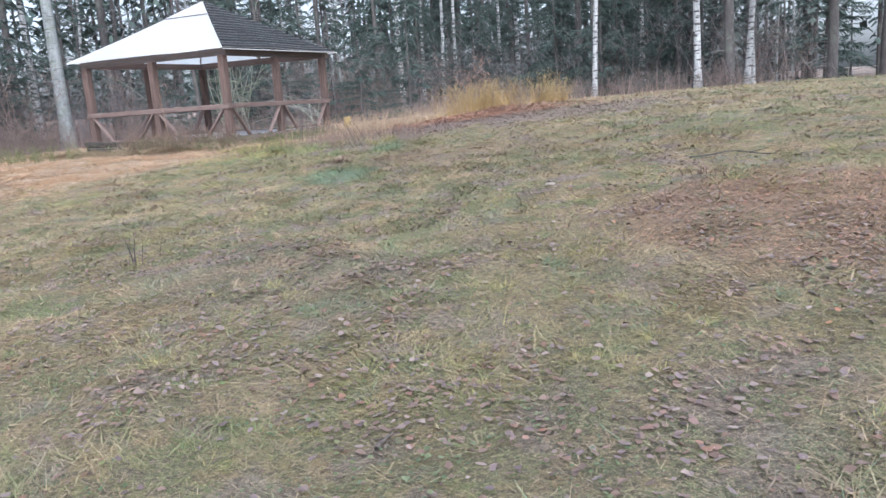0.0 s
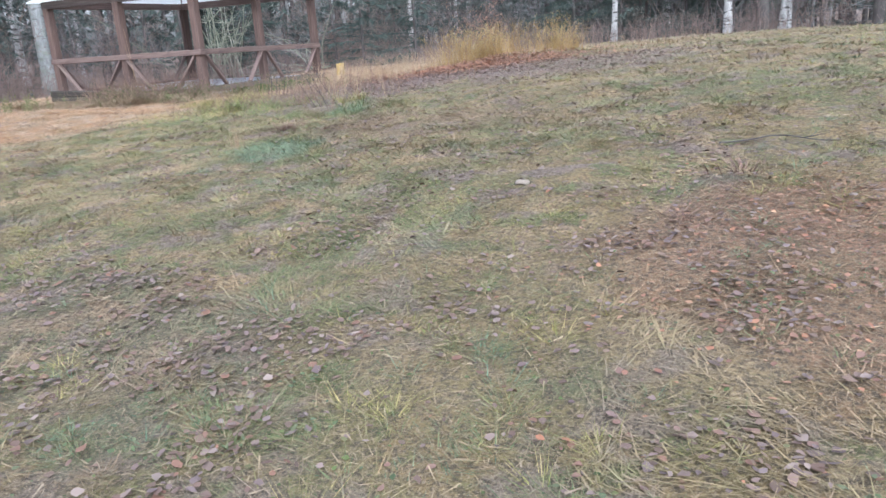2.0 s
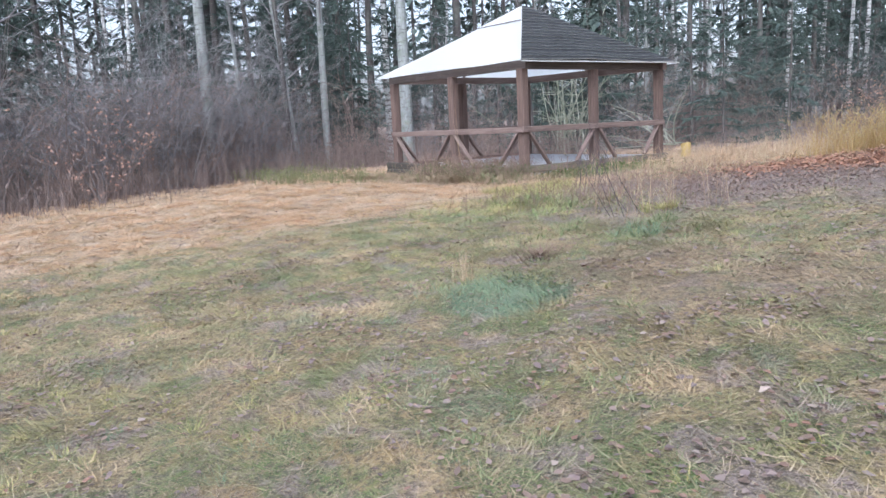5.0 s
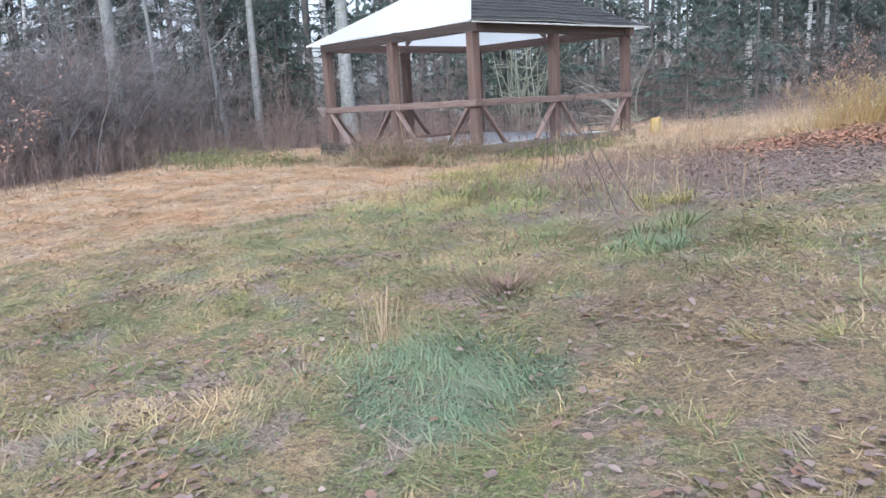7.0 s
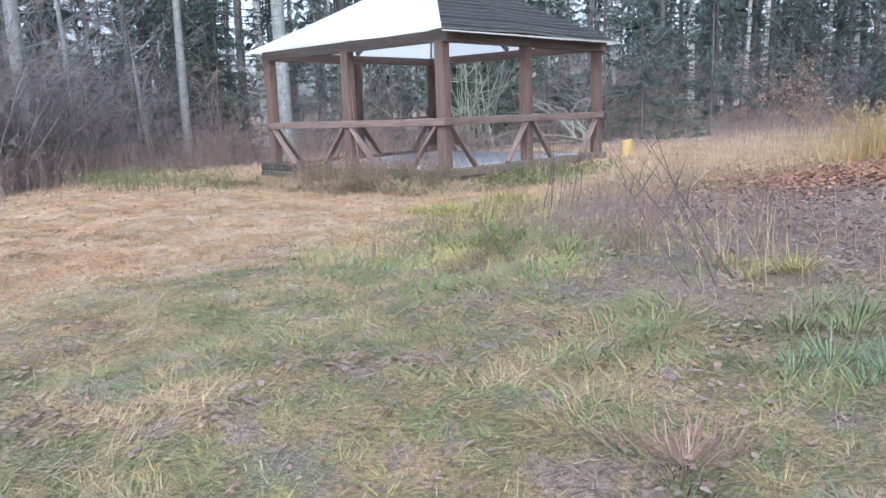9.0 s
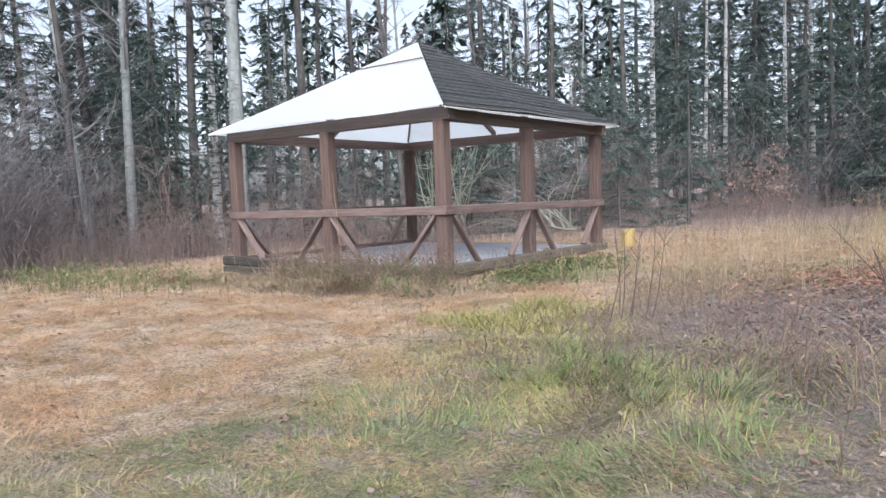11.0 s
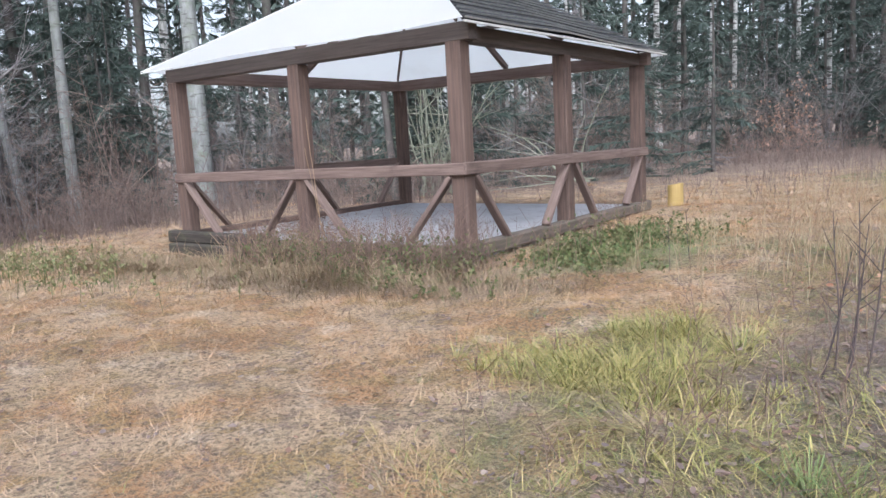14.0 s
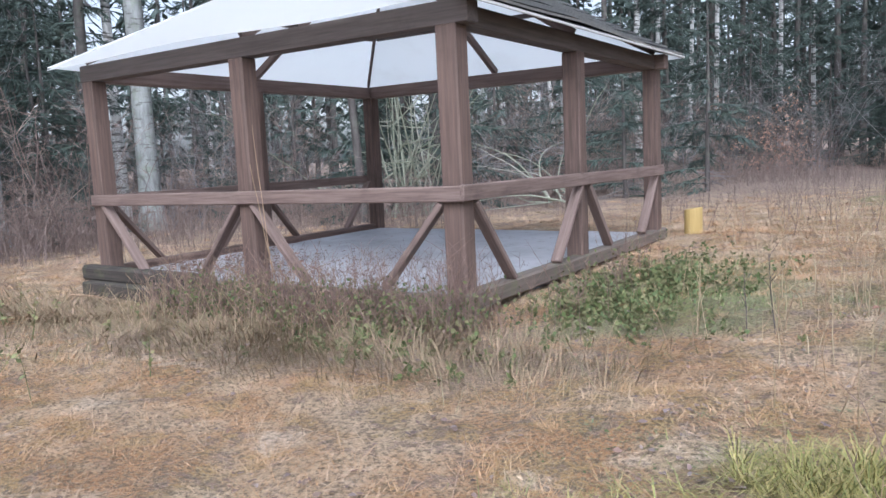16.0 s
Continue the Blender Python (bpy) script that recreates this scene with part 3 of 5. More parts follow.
def build_stump():
    s = Shape()
    k = 20
    a = np.arange(k) * 2 * np.pi / k
    r = 0.125 * (1 + 0.05 * np.sin(3 * a + 1) + 0.03 * np.sin(7 * a))
    rings = []
    for z, f in ((-0.12, 1.12), (0.0, 1.08), (0.15, 1.0), (0.42, 0.97), (0.50, 0.98), (0.515, 0.93), (0.515, 0.5), (0.512, 0.02)):
        rings.append(np.stack([r * f * np.cos(a), r * f * np.sin(a), np.full(k, z) + (0.02 * np.cos(a) * min(f, 1) if z > 0.3 else 0)], -1))
    n = len(rings)
    i, j = np.meshgrid(np.arange(n - 1), np.arange(k), indexing="ij")
    q = np.stack([i * k + j, i * k + (j + 1) % k, (i + 1) * k + (j + 1) % k, (i + 1) * k + j], -1).reshape(-1, 4)
    s.add(np.concatenate(rings), q)
    ob = part_mesh("stump", s.mesh("stump"), M_STUMP)
    x, y = -11.52, 22.80
    ob.location = (x, y, 0.93)
    tagged(ob, "short yellow cut log standing upright in dry grass", "stump")


build_stump()


# ---- trees ----
def wander(start, way, length, steps, bend, lift, r):
    p = [np.array(start, dtype=float)]
    d = np.array(way, dtype=float)
    d /= np.linalg.norm(d)
    for _ in range(steps):
        d = d + r.normal(0, bend, 3) + np.array((0, 0, lift))
        d /= np.linalg.norm(d)
        p.append(p[-1] + d * length / steps)
    return np.array(p)


def stem_at(path, t):
    f = t * (len(path) - 1)
    i = min(int(f), len(path) - 2)
    return path[i] * (1 - (f - i)) + path[i + 1] * (f - i)


def bare_tree(name, seed, tall, girth, bark, lean=(0, 0), low=0.3, limbs=26, reach=2.6, twig=None, wob=0.02, label="", group="", sides=9):
    r = np.random.default_rng(seed)
    tree = tagged(new(name), label, "tree", group)
    trunk = Shape()
    path = wander((0, 0, -0.2), (lean[0], lean[1], 1), tall, 14, wob, 0.02, r)
    t = np.linspace(0, 1, 15)
    rad = girth / 2 * (1 - t) ** 0.8 + 0.012
    rad[0] *= 1.35
    trunk.tube(path, rad, sides)
    crown = Shape()
    for i in range(limbs):
        u = low + (0.97 - low) * (i + r.random()) / limbs
        base = stem_at(path, u)
        a = r.uniform(0, 2 * np.pi)
        steep = 0.35 + 0.9 * u
        size = reach * (1.15 - u) * r.uniform(0.55, 1.15) + 0.4
        limb = wander(base, (math.cos(a), math.sin(a), steep), size, 5, 0.14, 0.03, r)
        lr = girth * 0.17 * (1.1 - u) + 0.006
        crown.tube(limb, np.linspace(lr, 0.004, 6), 4)
        for _ in range(5):
            q = stem_at(limb, r.uniform(0.25, 0.95))
            b = a + r.normal(0, 0.9)
            tw = wander(q, (math.cos(b), math.sin(b), r.uniform(0.0, 1.0)), size * r.uniform(0.25, 0.5), 3, 0.2, 0.02, r)
            crown.tube(tw, np.linspace(lr * 0.4, 0.003, 4), 3)
            m = 9
            q2 = np.stack([stem_at(tw, k) for k in r.uniform(0.1, 1.0, m)])
            b2 = b + r.normal(0, 1.0, m)
            ways = np.stack([np.cos(b2), np.sin(b2), r.uniform(-0.3, 0.9, m)], -1) * (size * r.uniform(0.12, 0.32, m))[:, None]
            crown.slivers(q2, ways, np.full(m, 0.005), r)
    part_mesh("trunk", trunk.mesh("trunk", True), bark, tree)
    part_mesh("crown", crown.mesh("crown"), twig or M_TWIG, tree, "bare leafless branches")
    return tree


def conifer(name, seed, tall, girth, low, spread, label, group="", bark=None):
    r = np.random.default_rng(seed)
    tree = tagged(new(name), label, "tree", group)
    trunk = Shape()
    path = wander((0, 0, -0.2), (0, 0, 1), tall, 10, 0.008, 0.02, r)
    t = np.linspace(0, 1, 11)
    trunk.tube(path, girth / 2 * (1 - t) ** 0.9 + 0.01, 8)
    crown = Shape()
    count = int(tall * 5.2)
    for i in range(count):
        u = low + (0.99 - low) * (i + r.random()) / count
        base = stem_at(path, u)
        a = r.uniform(0, 2 * np.pi)
        size = spread * (1.04 - u) ** 0.75 * r.uniform(0.5, 1.1) + 0.25
        limb = wander(base, (math.cos(a), math.sin(a), 0.12), size, 4, 0.05, -0.10, r)
        crown.tube(limb, np.linspace(0.025, 0.006, 5), 3)
        m = int(22 + size * 32)
        q = np.stack([stem_at(limb, k) for k in r.uniform(0.15, 1.0, m)])
        d = np.stack([np.cos(a + r.normal(0, 0.9, m)), np.sin(a + r.normal(0, 0.9, m)), r.uniform(-1.3, 0.2, m)], -1)
        d /= np.linalg.norm(d, axis=1)[:, None]
        crown.slivers(q, d * r.uniform(0.16, 0.5, m)[:, None], r.uniform(0.010, 0.030, m), r)
    dead = Shape()
    for i in range(14):
        u = r.uniform(0.06, low + 0.1)
        a = r.uniform(0, 2 * np.pi)
        dead.tube(wander(stem_at(path, u), (math.cos(a), math.sin(a), -0.05), r.uniform(0.5, 1.7), 3, 0.12, -0.03, r), (0.016, 0.011, 0.007, 0.003), 3)
    part_mesh("trunk", trunk.mesh("trunk", True), bark or M_PINE, tree)
    part_mesh("crown", crown.mesh("crown"), M_NEEDLE, tree, "dark green needle branches")
    tagged(part_mesh("dead_branchwork", dead.mesh("dead_branchwork"), M_TWIG, tree, "bare dead lower limbs"), kind="stuff")
    return tree


def on_ground(x, y, turn=0.0, size=1.0, sink=0.0):
    return pose(x, y, float(height(x, y)) - sink, 0, 0, turn) @ Matrix.Diagonal((size, size, size, 1))


def stand(tree, x, y, turn=0.0):
    tree.matrix_basis = on_ground(x, y, turn)
    return tree


# trees that can be told apart
stand(bare_tree("birch_tree", 11, 17, 0.34, M_BIRCH, (0.0, 0.0), 0.35, 24, 2.6, wob=0.001, label="tall white birch beside a thick grey aspen"), -28.6, 25.35)
stand(bare_tree("aspen_tree", 12, 19, 0.56, M_ASPEN, (0.0, 0.0), 0.4, 26, 3.0, wob=0.001, label="thick straight grey aspen behind the gazebo"), -25.8, 24.25)
stand(bare_tree("birch_tree", 13, 15, 0.30, M_ASPEN, (0.01, 0.0), 0.35, 24, 2.4, wob=0.006, label="pale grey birch trunk at the forest edge"), -26.2, 20.6)
stand(bare_tree("leaning_tree", 14, 11, 0.22, M_ASPEN, (-0.06, -0.10), 0.35, 18, 1.8, wob=0.006, label="slim grey leaning tree in the thicket"), -26.8, 19.7)
stand(bare_tree("aspen_tree", 25, 16, 0.40, M_ASPEN, (0.0, 0.0), 0.4, 22, 2.4, wob=0.006, label="grey aspen standing in the brush"), -23.6, 14.8)
stand(bare_tree("birch_tree", 15, 18, 0.34, M_BIRCH, (0.0, 0.0), 0.4, 22, 2.2, wob=0.006, label="white birch with black marks at the clearing's edge", group="birches"), -19.4, 44.3)
stand(bare_tree("birch_tree", 16, 18, 0.28, M_BIRCH, (0.01, 0.0), 0.4, 20, 2.0, wob=0.006, label="slim white birch with black marks", group="birches"), -20.4, 50.0)
stand(bare_tree("birch_tree", 17, 18, 0.30, M_BIRCH, (0.0, 0.0), 0.4, 20, 2.0, wob=0.006, label="slim white birch with black marks", group="birches"), -13.2, 49.0)
stand(bare_tree("birch_tree", 18, 14, 0.21, M_BIRCH, (0.04, 0.02), 0.45, 20, 1.8, wob=0.006, label="slender white birch leaning slightly over the rise", group="birches"), -5.2, 32.7)
stand(bare_tree("birch_tree", 19, 17, 0.26, M_BIRCH, (-0.02, 0.0), 0.4, 22, 2.2, wob=0.006, label="white birch with a rough dark foot", group="birches"), -1.0, 31.5)
stand(bare_tree("birch_tree", 20, 16, 0.20, M_BIRCH, (-0.01, 0.0), 0.4, 20, 2.0, wob=0.006, label="slim white birch with black marks", group="birches"), -3.7, 36.6)
stand(bare_tree("birch_tree", 21, 16, 0.23, M_BIRCH, (0.05, 0.0), 0.4, 20, 2.0, wob=0.006, label="white birch leaning beside a dark trunk", group="birches"), 0.7, 33.5)
for x, y in ((-18.6, 49.2), (-14.6, 49.6), (-16.9, 47.2)):
    stand(bare_tree("birch_tree", 26 + int(-x), 17, 0.24, M_BIRCH, (0.01, 0.01), 0.4, 20, 1.8, wob=0.008, label="slim white birch with black marks", group="birches"), x, y)
stand(conifer("spruce_tree", 22, 17, 0.42, 0.25, 2.4, "dark spruce with bare lower trunk", "spruces"), 0.1, 32.0)
stand(conifer("spruce_tree", 23, 16, 0.36, 0.2, 2.4, "dark spruce with bare lower trunk", "spruces"), 3.5, 30.8)
stand(conifer("spruce_tree", 24, 18, 0.40, 0.3, 2.4, "dark spruce with bare lower trunk", "spruces"), 4.9, 29.0)


for k, (x, y) in enumerate(((-11.6, 46.0), (-9.0, 43.5), (-6.8, 46.5), (-15.8, 47.5), (-23.5, 43.0), (-14.4, 43.4), (-10.2, 51.0), (-17.4, 54.0), (-13.4, 55.0), (-5.2, 43.0))):
    y += 9.0
    stand(conifer("spruce_tree", 60 + k, 17 + k % 5, 0.36, 0.1, 2.9, "large dark spruce with low hanging branches", "spruces"), x, y, 40 * k)


def edge_of_wood(az):
    """Distance from (-5, 11) to the wood's edge, by the direction in degrees."""
    return float(np.interp(az, (-150, -60, 0, 60, 85, 100, 112, 122, 132, 142, 152, 162, 172, 185, 210), (19, 40, 34, 24, 20, 23, 29, 24, 19.5, 20, 20, 19, 17, 16, 18)))


def scatter_wood(r, near, far, lo=70, hi=206):
    az = r.uniform(lo, hi)
    d = edge_of_wood(az) + r.uniform(near, far)
    return -5 + d * math.cos(radians(az)), 11 + d * math.sin(radians(az))


def build_forest():
    r = np.random.default_rng(31)
    firs = [conifer("spruce_tree", 100 + i, 15 + 1.6 * i, 0.30 + 0.03 * i, (0.12, 0.3, 0.18, 0.38, 0.25)[i], (2.6, 2.2, 2.9, 2.3, 2.5)[i], "dark green spruce in the dense wood", "spruces") for i in range(5)]
    bare = [bare_tree("bare_tree", 200 + i, 11 + 1.6 * i, 0.15 + 0.03 * i, (M_ASPEN, M_BIRCH, M_PINE, M_PINE, M_PINE)[i], low=0.25, limbs=20, reach=2.0, wob=0.03, label=("slim grey leafless tree", "slim white birch with black marks", "slim dark leafless tree", "dark leafless tree", "dark grey leafless tree")[i] + " in the wood", group="bare trees", sides=7) for i in range(5)]
    young = [conifer("young_spruce", 140 + i, 5.5 + 2.0 * i, 0.12 + 0.03 * i, 0.06, 1.9 + 0.3 * i, "bushy young spruce among bare shrubs", "young spruces") for i in range(2)]
    first = set()
    for pool, count, near, far in ((bare, 52, 1.0, 20), (firs, 84, 5.5, 34), (young, 52, 2.5, 13), (young, 26, 3.0, 14)):
        for k in range(count):
            x, y = scatter_wood(r, near, far, *((82, 118) if (near, far) == (3.0, 14) else (70, 206)))
            ob = pool[k % len(pool)]
            m = on_ground(x, y, r.uniform(0, 360), r.uniform(0.85, 1.15))
            az, far_off = math.degrees(math.atan2(y - 11, x + 5)), math.hypot(x + 5, y - 11)
            if pool is not bare and 99 < az < 114 and far_off < 36 and ob.name in first:
                continue
            if pool is bare and 80 < az < 118 and ob.name in first:
                continue
            if pool is firs and x < -24 and k % 5 < 2 and ob.name in first:
                continue
            if ob.name not in first:
                first.add(ob.name)
                ob.matrix_basis = on_ground(x, y, r.uniform(0, 360))
            else:
                c = copy_thing(ob, m)
                c.scale = [r.uniform(0.85, 1.15)] * 3


build_forest()


def far_woods():
    """Woods too far off to count, all round the clearing."""
    r = np.random.default_rng(77)
    trunks, needles = Shape(), Shape()
    for k in range(380):
        az = r.uniform(65, 208) if k < 290 else r.uniform(-150, 65)
        d = edge_of_wood(az) + (r.uniform(26, 62) if k < 290 else r.uniform(4, 40))
        if 142 < az < 182 and k % 4 == 0:
            continue
        x, y = -5 + d * math.cos(radians(az)), 11 + d * math.sin(radians(az))
        z, tall = float(height(x, y)), r.uniform(13, 21)
        trunks.tube([(x, y, z - 0.2), (x + r.normal(0, 0.1), y, z + tall * 0.5), (x, y, z + tall)], (0.17, 0.12, 0.02), 5)
        m = 210
        u = r.uniform(0.08, 1.0, m)
        a, rad = r.uniform(0, 6.28, m), 2.5 * (1.03 - u) ** 0.7 * r.uniform(0.15, 1.0, m)
        q = np.stack([x + rad * np.cos(a), y + rad * np.sin(a), z + tall * u], -1)
        dd = np.stack([np.cos(a), np.sin(a), r.uniform(-1.0, 0.0, m)], -1)
        w = np.stack([-np.sin(a), np.cos(a), r.normal(0, 0.4, m)], -1)
        ln, wd = r.uniform(0.4, 1.0, m)[:, None], r.uniform(0.10, 0.28, m)[:, None]
        needles.add(np.stack([q - dd * ln * 0.5, q + w * wd, q + dd * ln * 0.5, q - w * wd], 1), np.arange(m)[:, None] * 4 + np.arange(4)[None, :])
    wood = tagged(new("far_woods"), "distant dark spruce woods behind the clearing", "woods", kind="stuff")
    part_mesh("trunks", trunks.mesh("trunks", True), M_PINE, wood)
    part_mesh("needles", needles.mesh("needles"), M_NEEDLE, wood)


far_woods()


# ---- thicket at the wood's edge ----
def shrub(name, seed, stems, tall, spread, mat, label, group="", arch=-0.02, forks=4, thick=0.012, leaf=None, hair=11, leafage=10):
    r = np.random.default_rng(seed)
    bush = tagged(new(name), label, "shrub", group)
    s, lf = Shape(), Shape()
    for _ in range(stems):
        a = r.uniform(0, 2 * np.pi)
        root = (r.normal(0, spread * 0.3), r.normal(0, spread * 0.3), -0.1)
        out = r.uniform(0.05, 0.75)
        h = tall * r.uniform(0.4, 1.1)
        p = wander(root, (math.cos(a) * out, math.sin(a) * out, 1), h, 6, 0.10, arch, r)
        th = thick * r.uniform(0.5, 1.3)
        s.tube(p, np.linspace(th, 0.003, 7), 3)
        for _ in range(forks):
            q = stem_at(p, r.uniform(0.15, 0.95))
            b = r.uniform(0, 2 * np.pi)
            tw = wander(q, (math.cos(b), math.sin(b), r.uniform(0.0, 1.2)), h * r.uniform(0.15, 0.45), 3, 0.18, 0.0, r)
            s.tube(tw, np.linspace(th * 0.5, 0.002, 4), 3)
            m = hair
            c = b + r.normal(0, 1.2, m)
            roots = np.stack([stem_at(tw, k) for k in r.uniform(0.05, 1.0, m)])
            ways = np.stack([np.cos(c), np.sin(c), r.uniform(-0.4, 1.1, m)], -1) * (h * r.uniform(0.05, 0.16, m))[:, None]
            s.slivers(roots, ways, np.full(m, 0.0045), r)
            if leaf:
                m = leafage
                o = np.stack([stem_at(tw, k) for k in r.uniform(0.1, 1.0, m)]) + r.normal(0, 0.06, (m, 3))
                d = r.normal(0, 1, (m, 3))
                d /= np.linalg.norm(d, axis=1)[:, None]
                w = np.cross(d, r.normal(0, 1, (m, 3)))
                w /= np.linalg.norm(w, axis=1)[:, None]
                lf.add(np.stack([o, o + d * 0.045 + w * 0.03, o + d * 0.095, o + d * 0.045 - w * 0.03], 1), np.arange(m)[:, None] * 4 + np.arange(4)[None, :])
    tagged(part_mesh("branchwork", s.mesh("branchwork"), mat, bush), kind="stuff")
    if leaf:
        tagged(part_mesh("leaves", lf.mesh("leaves"), leaf, bush, "few withered leaves"), kind="stuff")
    return bush


def drooping_bush(seed, stems, tall, way, label):
    """A bush whose long bare branches rise and then sweep over to one side."""
    r = np.random.default_rng(seed)
    bush = tagged(new("drooping_bush"), label, "shrub")
    wood, twigs = Shape(), Shape()
    for _ in range(stems):
        d = np.array((way[0] + r.normal(0, 0.45), way[1] + r.normal(0, 0.45), r.uniform(0.7, 2.2)))
        p = wander((r.normal(0, 0.5), r.normal(0, 0.4), -0.1), d, tall * r.uniform(0.55, 1.1), 9, 0.10, -0.13, r)
        p[:, 2] = np.maximum(p[:, 2], 0.1 + 0.1 * r.random())
        th = r.uniform(0.012, 0.03)
        wood.tube(p, np.linspace(th, 0.005, 10), 5)
        for _ in range(8):
            q = stem_at(p, r.uniform(0.25, 0.98))
            t = wander(q, (way[0] + r.normal(0, 0.7), way[1] + r.normal(0, 0.7), r.uniform(-0.4, 0.9)), tall * r.uniform(0.08, 0.28), 4, 0.16, -0.06, r)
            twigs.tube(t, np.linspace(th * 0.45, 0.003, 5), 3)
    tagged(part_mesh("branchwork", wood.mesh("branchwork", True), M_PALETWIG, bush), kind="stuff")
    tagged(part_mesh("fine_growth", twigs.mesh("fine_growth"), M_TWIG, bush), kind="stuff")
    return bush


def in_gap(x, y):
    """Gaps in the thicket: before the tall trunks at its edge, and the hollow behind the gazebo."""
    for tx, ty, wide in ((-28.2, 25.2, 0.7), (-25.9, 24.1, 0.9), (-26.2, 20.6, 0.5), (-26.8, 19.7, 0.4)):
        dx, dy = (-6 - tx), (9 - ty)
        k = math.hypot(dx, dy)
        along = ((x - tx) * dx + (y - ty) * dy) / k
        if -0.3 < along < 6 and abs((x - tx) * dy - (y - ty) * dx) / k < wide:
            return True
    return -24.0 < x < -12.5 and 22.0 < y < 31.0


def build_thicket():
    r = np.random.default_rng(41)
    kinds = [shrub("bare_shrub", 300 + i, 15, (3.0, 4.2, 5.4, 3.6, 2.2)[i], 2.2, (M_BRUSH, M_TWIG, M_TWIG, M_BRUSH, M_BRUSH)[i], "tangled leafless brown shrub at the wood's edge", "bare shrubs", thick=0.014, forks=4, hair=9) for i in range(5)]
    low = [shrub("bare_shrub", 320 + i, 16, (0.9, 1.3)[i], 1.6, M_BRUSH, "low reddish-brown leafless brush", "bare shrubs", forks=3, thick=0.007, hair=9) for i in range(2)]
    first = set()
    for pool, count, near, far in ((kinds, 215, 0.5, 14), (low, 125, -1.0, 3.0), (kinds, 120, 0.2, 5.0)):
        for k in range(count):
            x, y = scatter_wood(r, near, far, *((118, 200) if far == 5.0 else (72, 204)))
            if X0 - 0.8 < x < X1 + 1.2 and Y0 - 1 < y < Y1 + 0.8 or (pool is kinds and x > -17 and y > 26 and k % 3) or (pool is low and x > -17 and y > 26 and k % 2):
                continue
            ob = pool[k % len(pool)]
            if pool is kinds and in_gap(x, y) and ob.name in first:
                continue
            if ob.name not in first:
                first.add(ob.name)
                ob.matrix_basis = on_ground(x, y, r.uniform(0, 360))
            else:
                c = copy_thing(ob, on_ground(x, y, r.uniform(0, 360)))
                c.scale = [r.uniform(0.75, 1.25)] * 3
    stand(shrub("hazel_bush", 340, 24, 5.6, 1.5, M_PALETWIG, "tall pale-stemmed hazel bush behind the gazebo", thick=0.045, forks=3, arch=0.02, hair=5), -20.0, 27.6)
    stand(drooping_bush(341, 12, 4.6, (-0.8, -0.2), "long pale branches of a bush drooping towards the gazebo"), -16.2, 29.0)
    stand(drooping_bush(345, 4, 4.4, (-0.7, -0.5), "leaning pale limbs of a fallen tree"), -20.8, 27.0)
    for k, (x, y) in enumerate(((-23.5, 31.0), (-21.6, 32.2), (-19.4, 31.4), (-17.6, 32.6), (-15.6, 31.6), (-13.8, 33.0), (-24.8, 28.6), (-22.4, 29.6))):
        stand(conifer("young_spruce", 160 + k, 5.0 + 0.7 * (k % 4), 0.13, 0.03, 2.0, "bushy dark young spruce behind the gazebo", "young spruces"), x, y, 50 * k)
    stand(shrub("leafy_sapling", 343, 14, 3.3, 1.5, M_BRUSH, "small sapling with withered pink-brown leaves", leaf=M_PINKLEAF, forks=6, leafage=7), -13.2, 40.2)
    stand(shrub("leafy_sapling", 344, 12, 3.0, 2.0, M_BRUSH, "thin bush with withered reddish leaves before the wood", leaf=M_PINKLEAF, forks=6, leafage=4), -20.8, 10.3)


build_thicket()


# ---- meadow ----
def walk_gap(x, y):
    """Distance from the trodden line across the meadow."""
    best = np.full(x.shape, 1e9)
    for (ax, ay), (bx, by) in (((1.5, -1), (0.4, 4.5)), ((0.4, 4.5), (-3, 7.6)), ((-3, 7.6), (-10, 14))):
        t = np.clip(((x - ax) * (bx - ax) + (y - ay) * (by - ay)) / ((bx - ax) ** 2 + (by - ay) ** 2), 0, 1)
        best = np.minimum(best, np.hypot(x - ax - t * (bx - ax), y - ay - t * (by - ay)))
    return best


def patch(x, y, cx, cy, rx, ry):
    return np.exp(-(((x - cx) / rx) ** 2 + ((y - cy) / ry) ** 2))


def ragged(x, y):
    return np.sin(1.1 * x + 0.6 * y) * np.sin(0.8 * y - 0.5 * x + 1) + 0.6 * np.sin(2.7 * x - 1.3 * y) * np.sin(2.1 * y + 0.8 * x)


def hayness(x, y):
    return np.maximum(1 / (1 + np.exp((x + 9.0 + 0.9 * ragged(x, y)) * 2.2)), 0.85 * patch(x, y, -9.0, 21.5, 3.0, 2.8))


def litter(x, y):
    return np.clip(0.75 * patch(x, y, -13.6, 16.3, 3.2, 0.6) + 0.95 * patch(x, y, -5.7, 14.5, 2.1, 2.3) + 0.7 * patch(x, y, -2.6, 14.6, 2.4, 1.7) + 0.8 * patch(x, y, -4.8, 17.4, 2.0, 1.0) + 0.3 * patch(x, y, 1.75, 6.05, 1.5, 1.2) + 0.25 * (patch(x, y, -2.3, 4.9, 0.9, 0.6) + patch(x, y, 1.2, 3.1, 0.8, 0.7)), 0, 1)


def inside_gazebo(x, y):
    return (x > X0 - 0.02) & (x < X1 + 0.02) & (y > Y0 - 0.02) & (y < Y1 + 0.02)


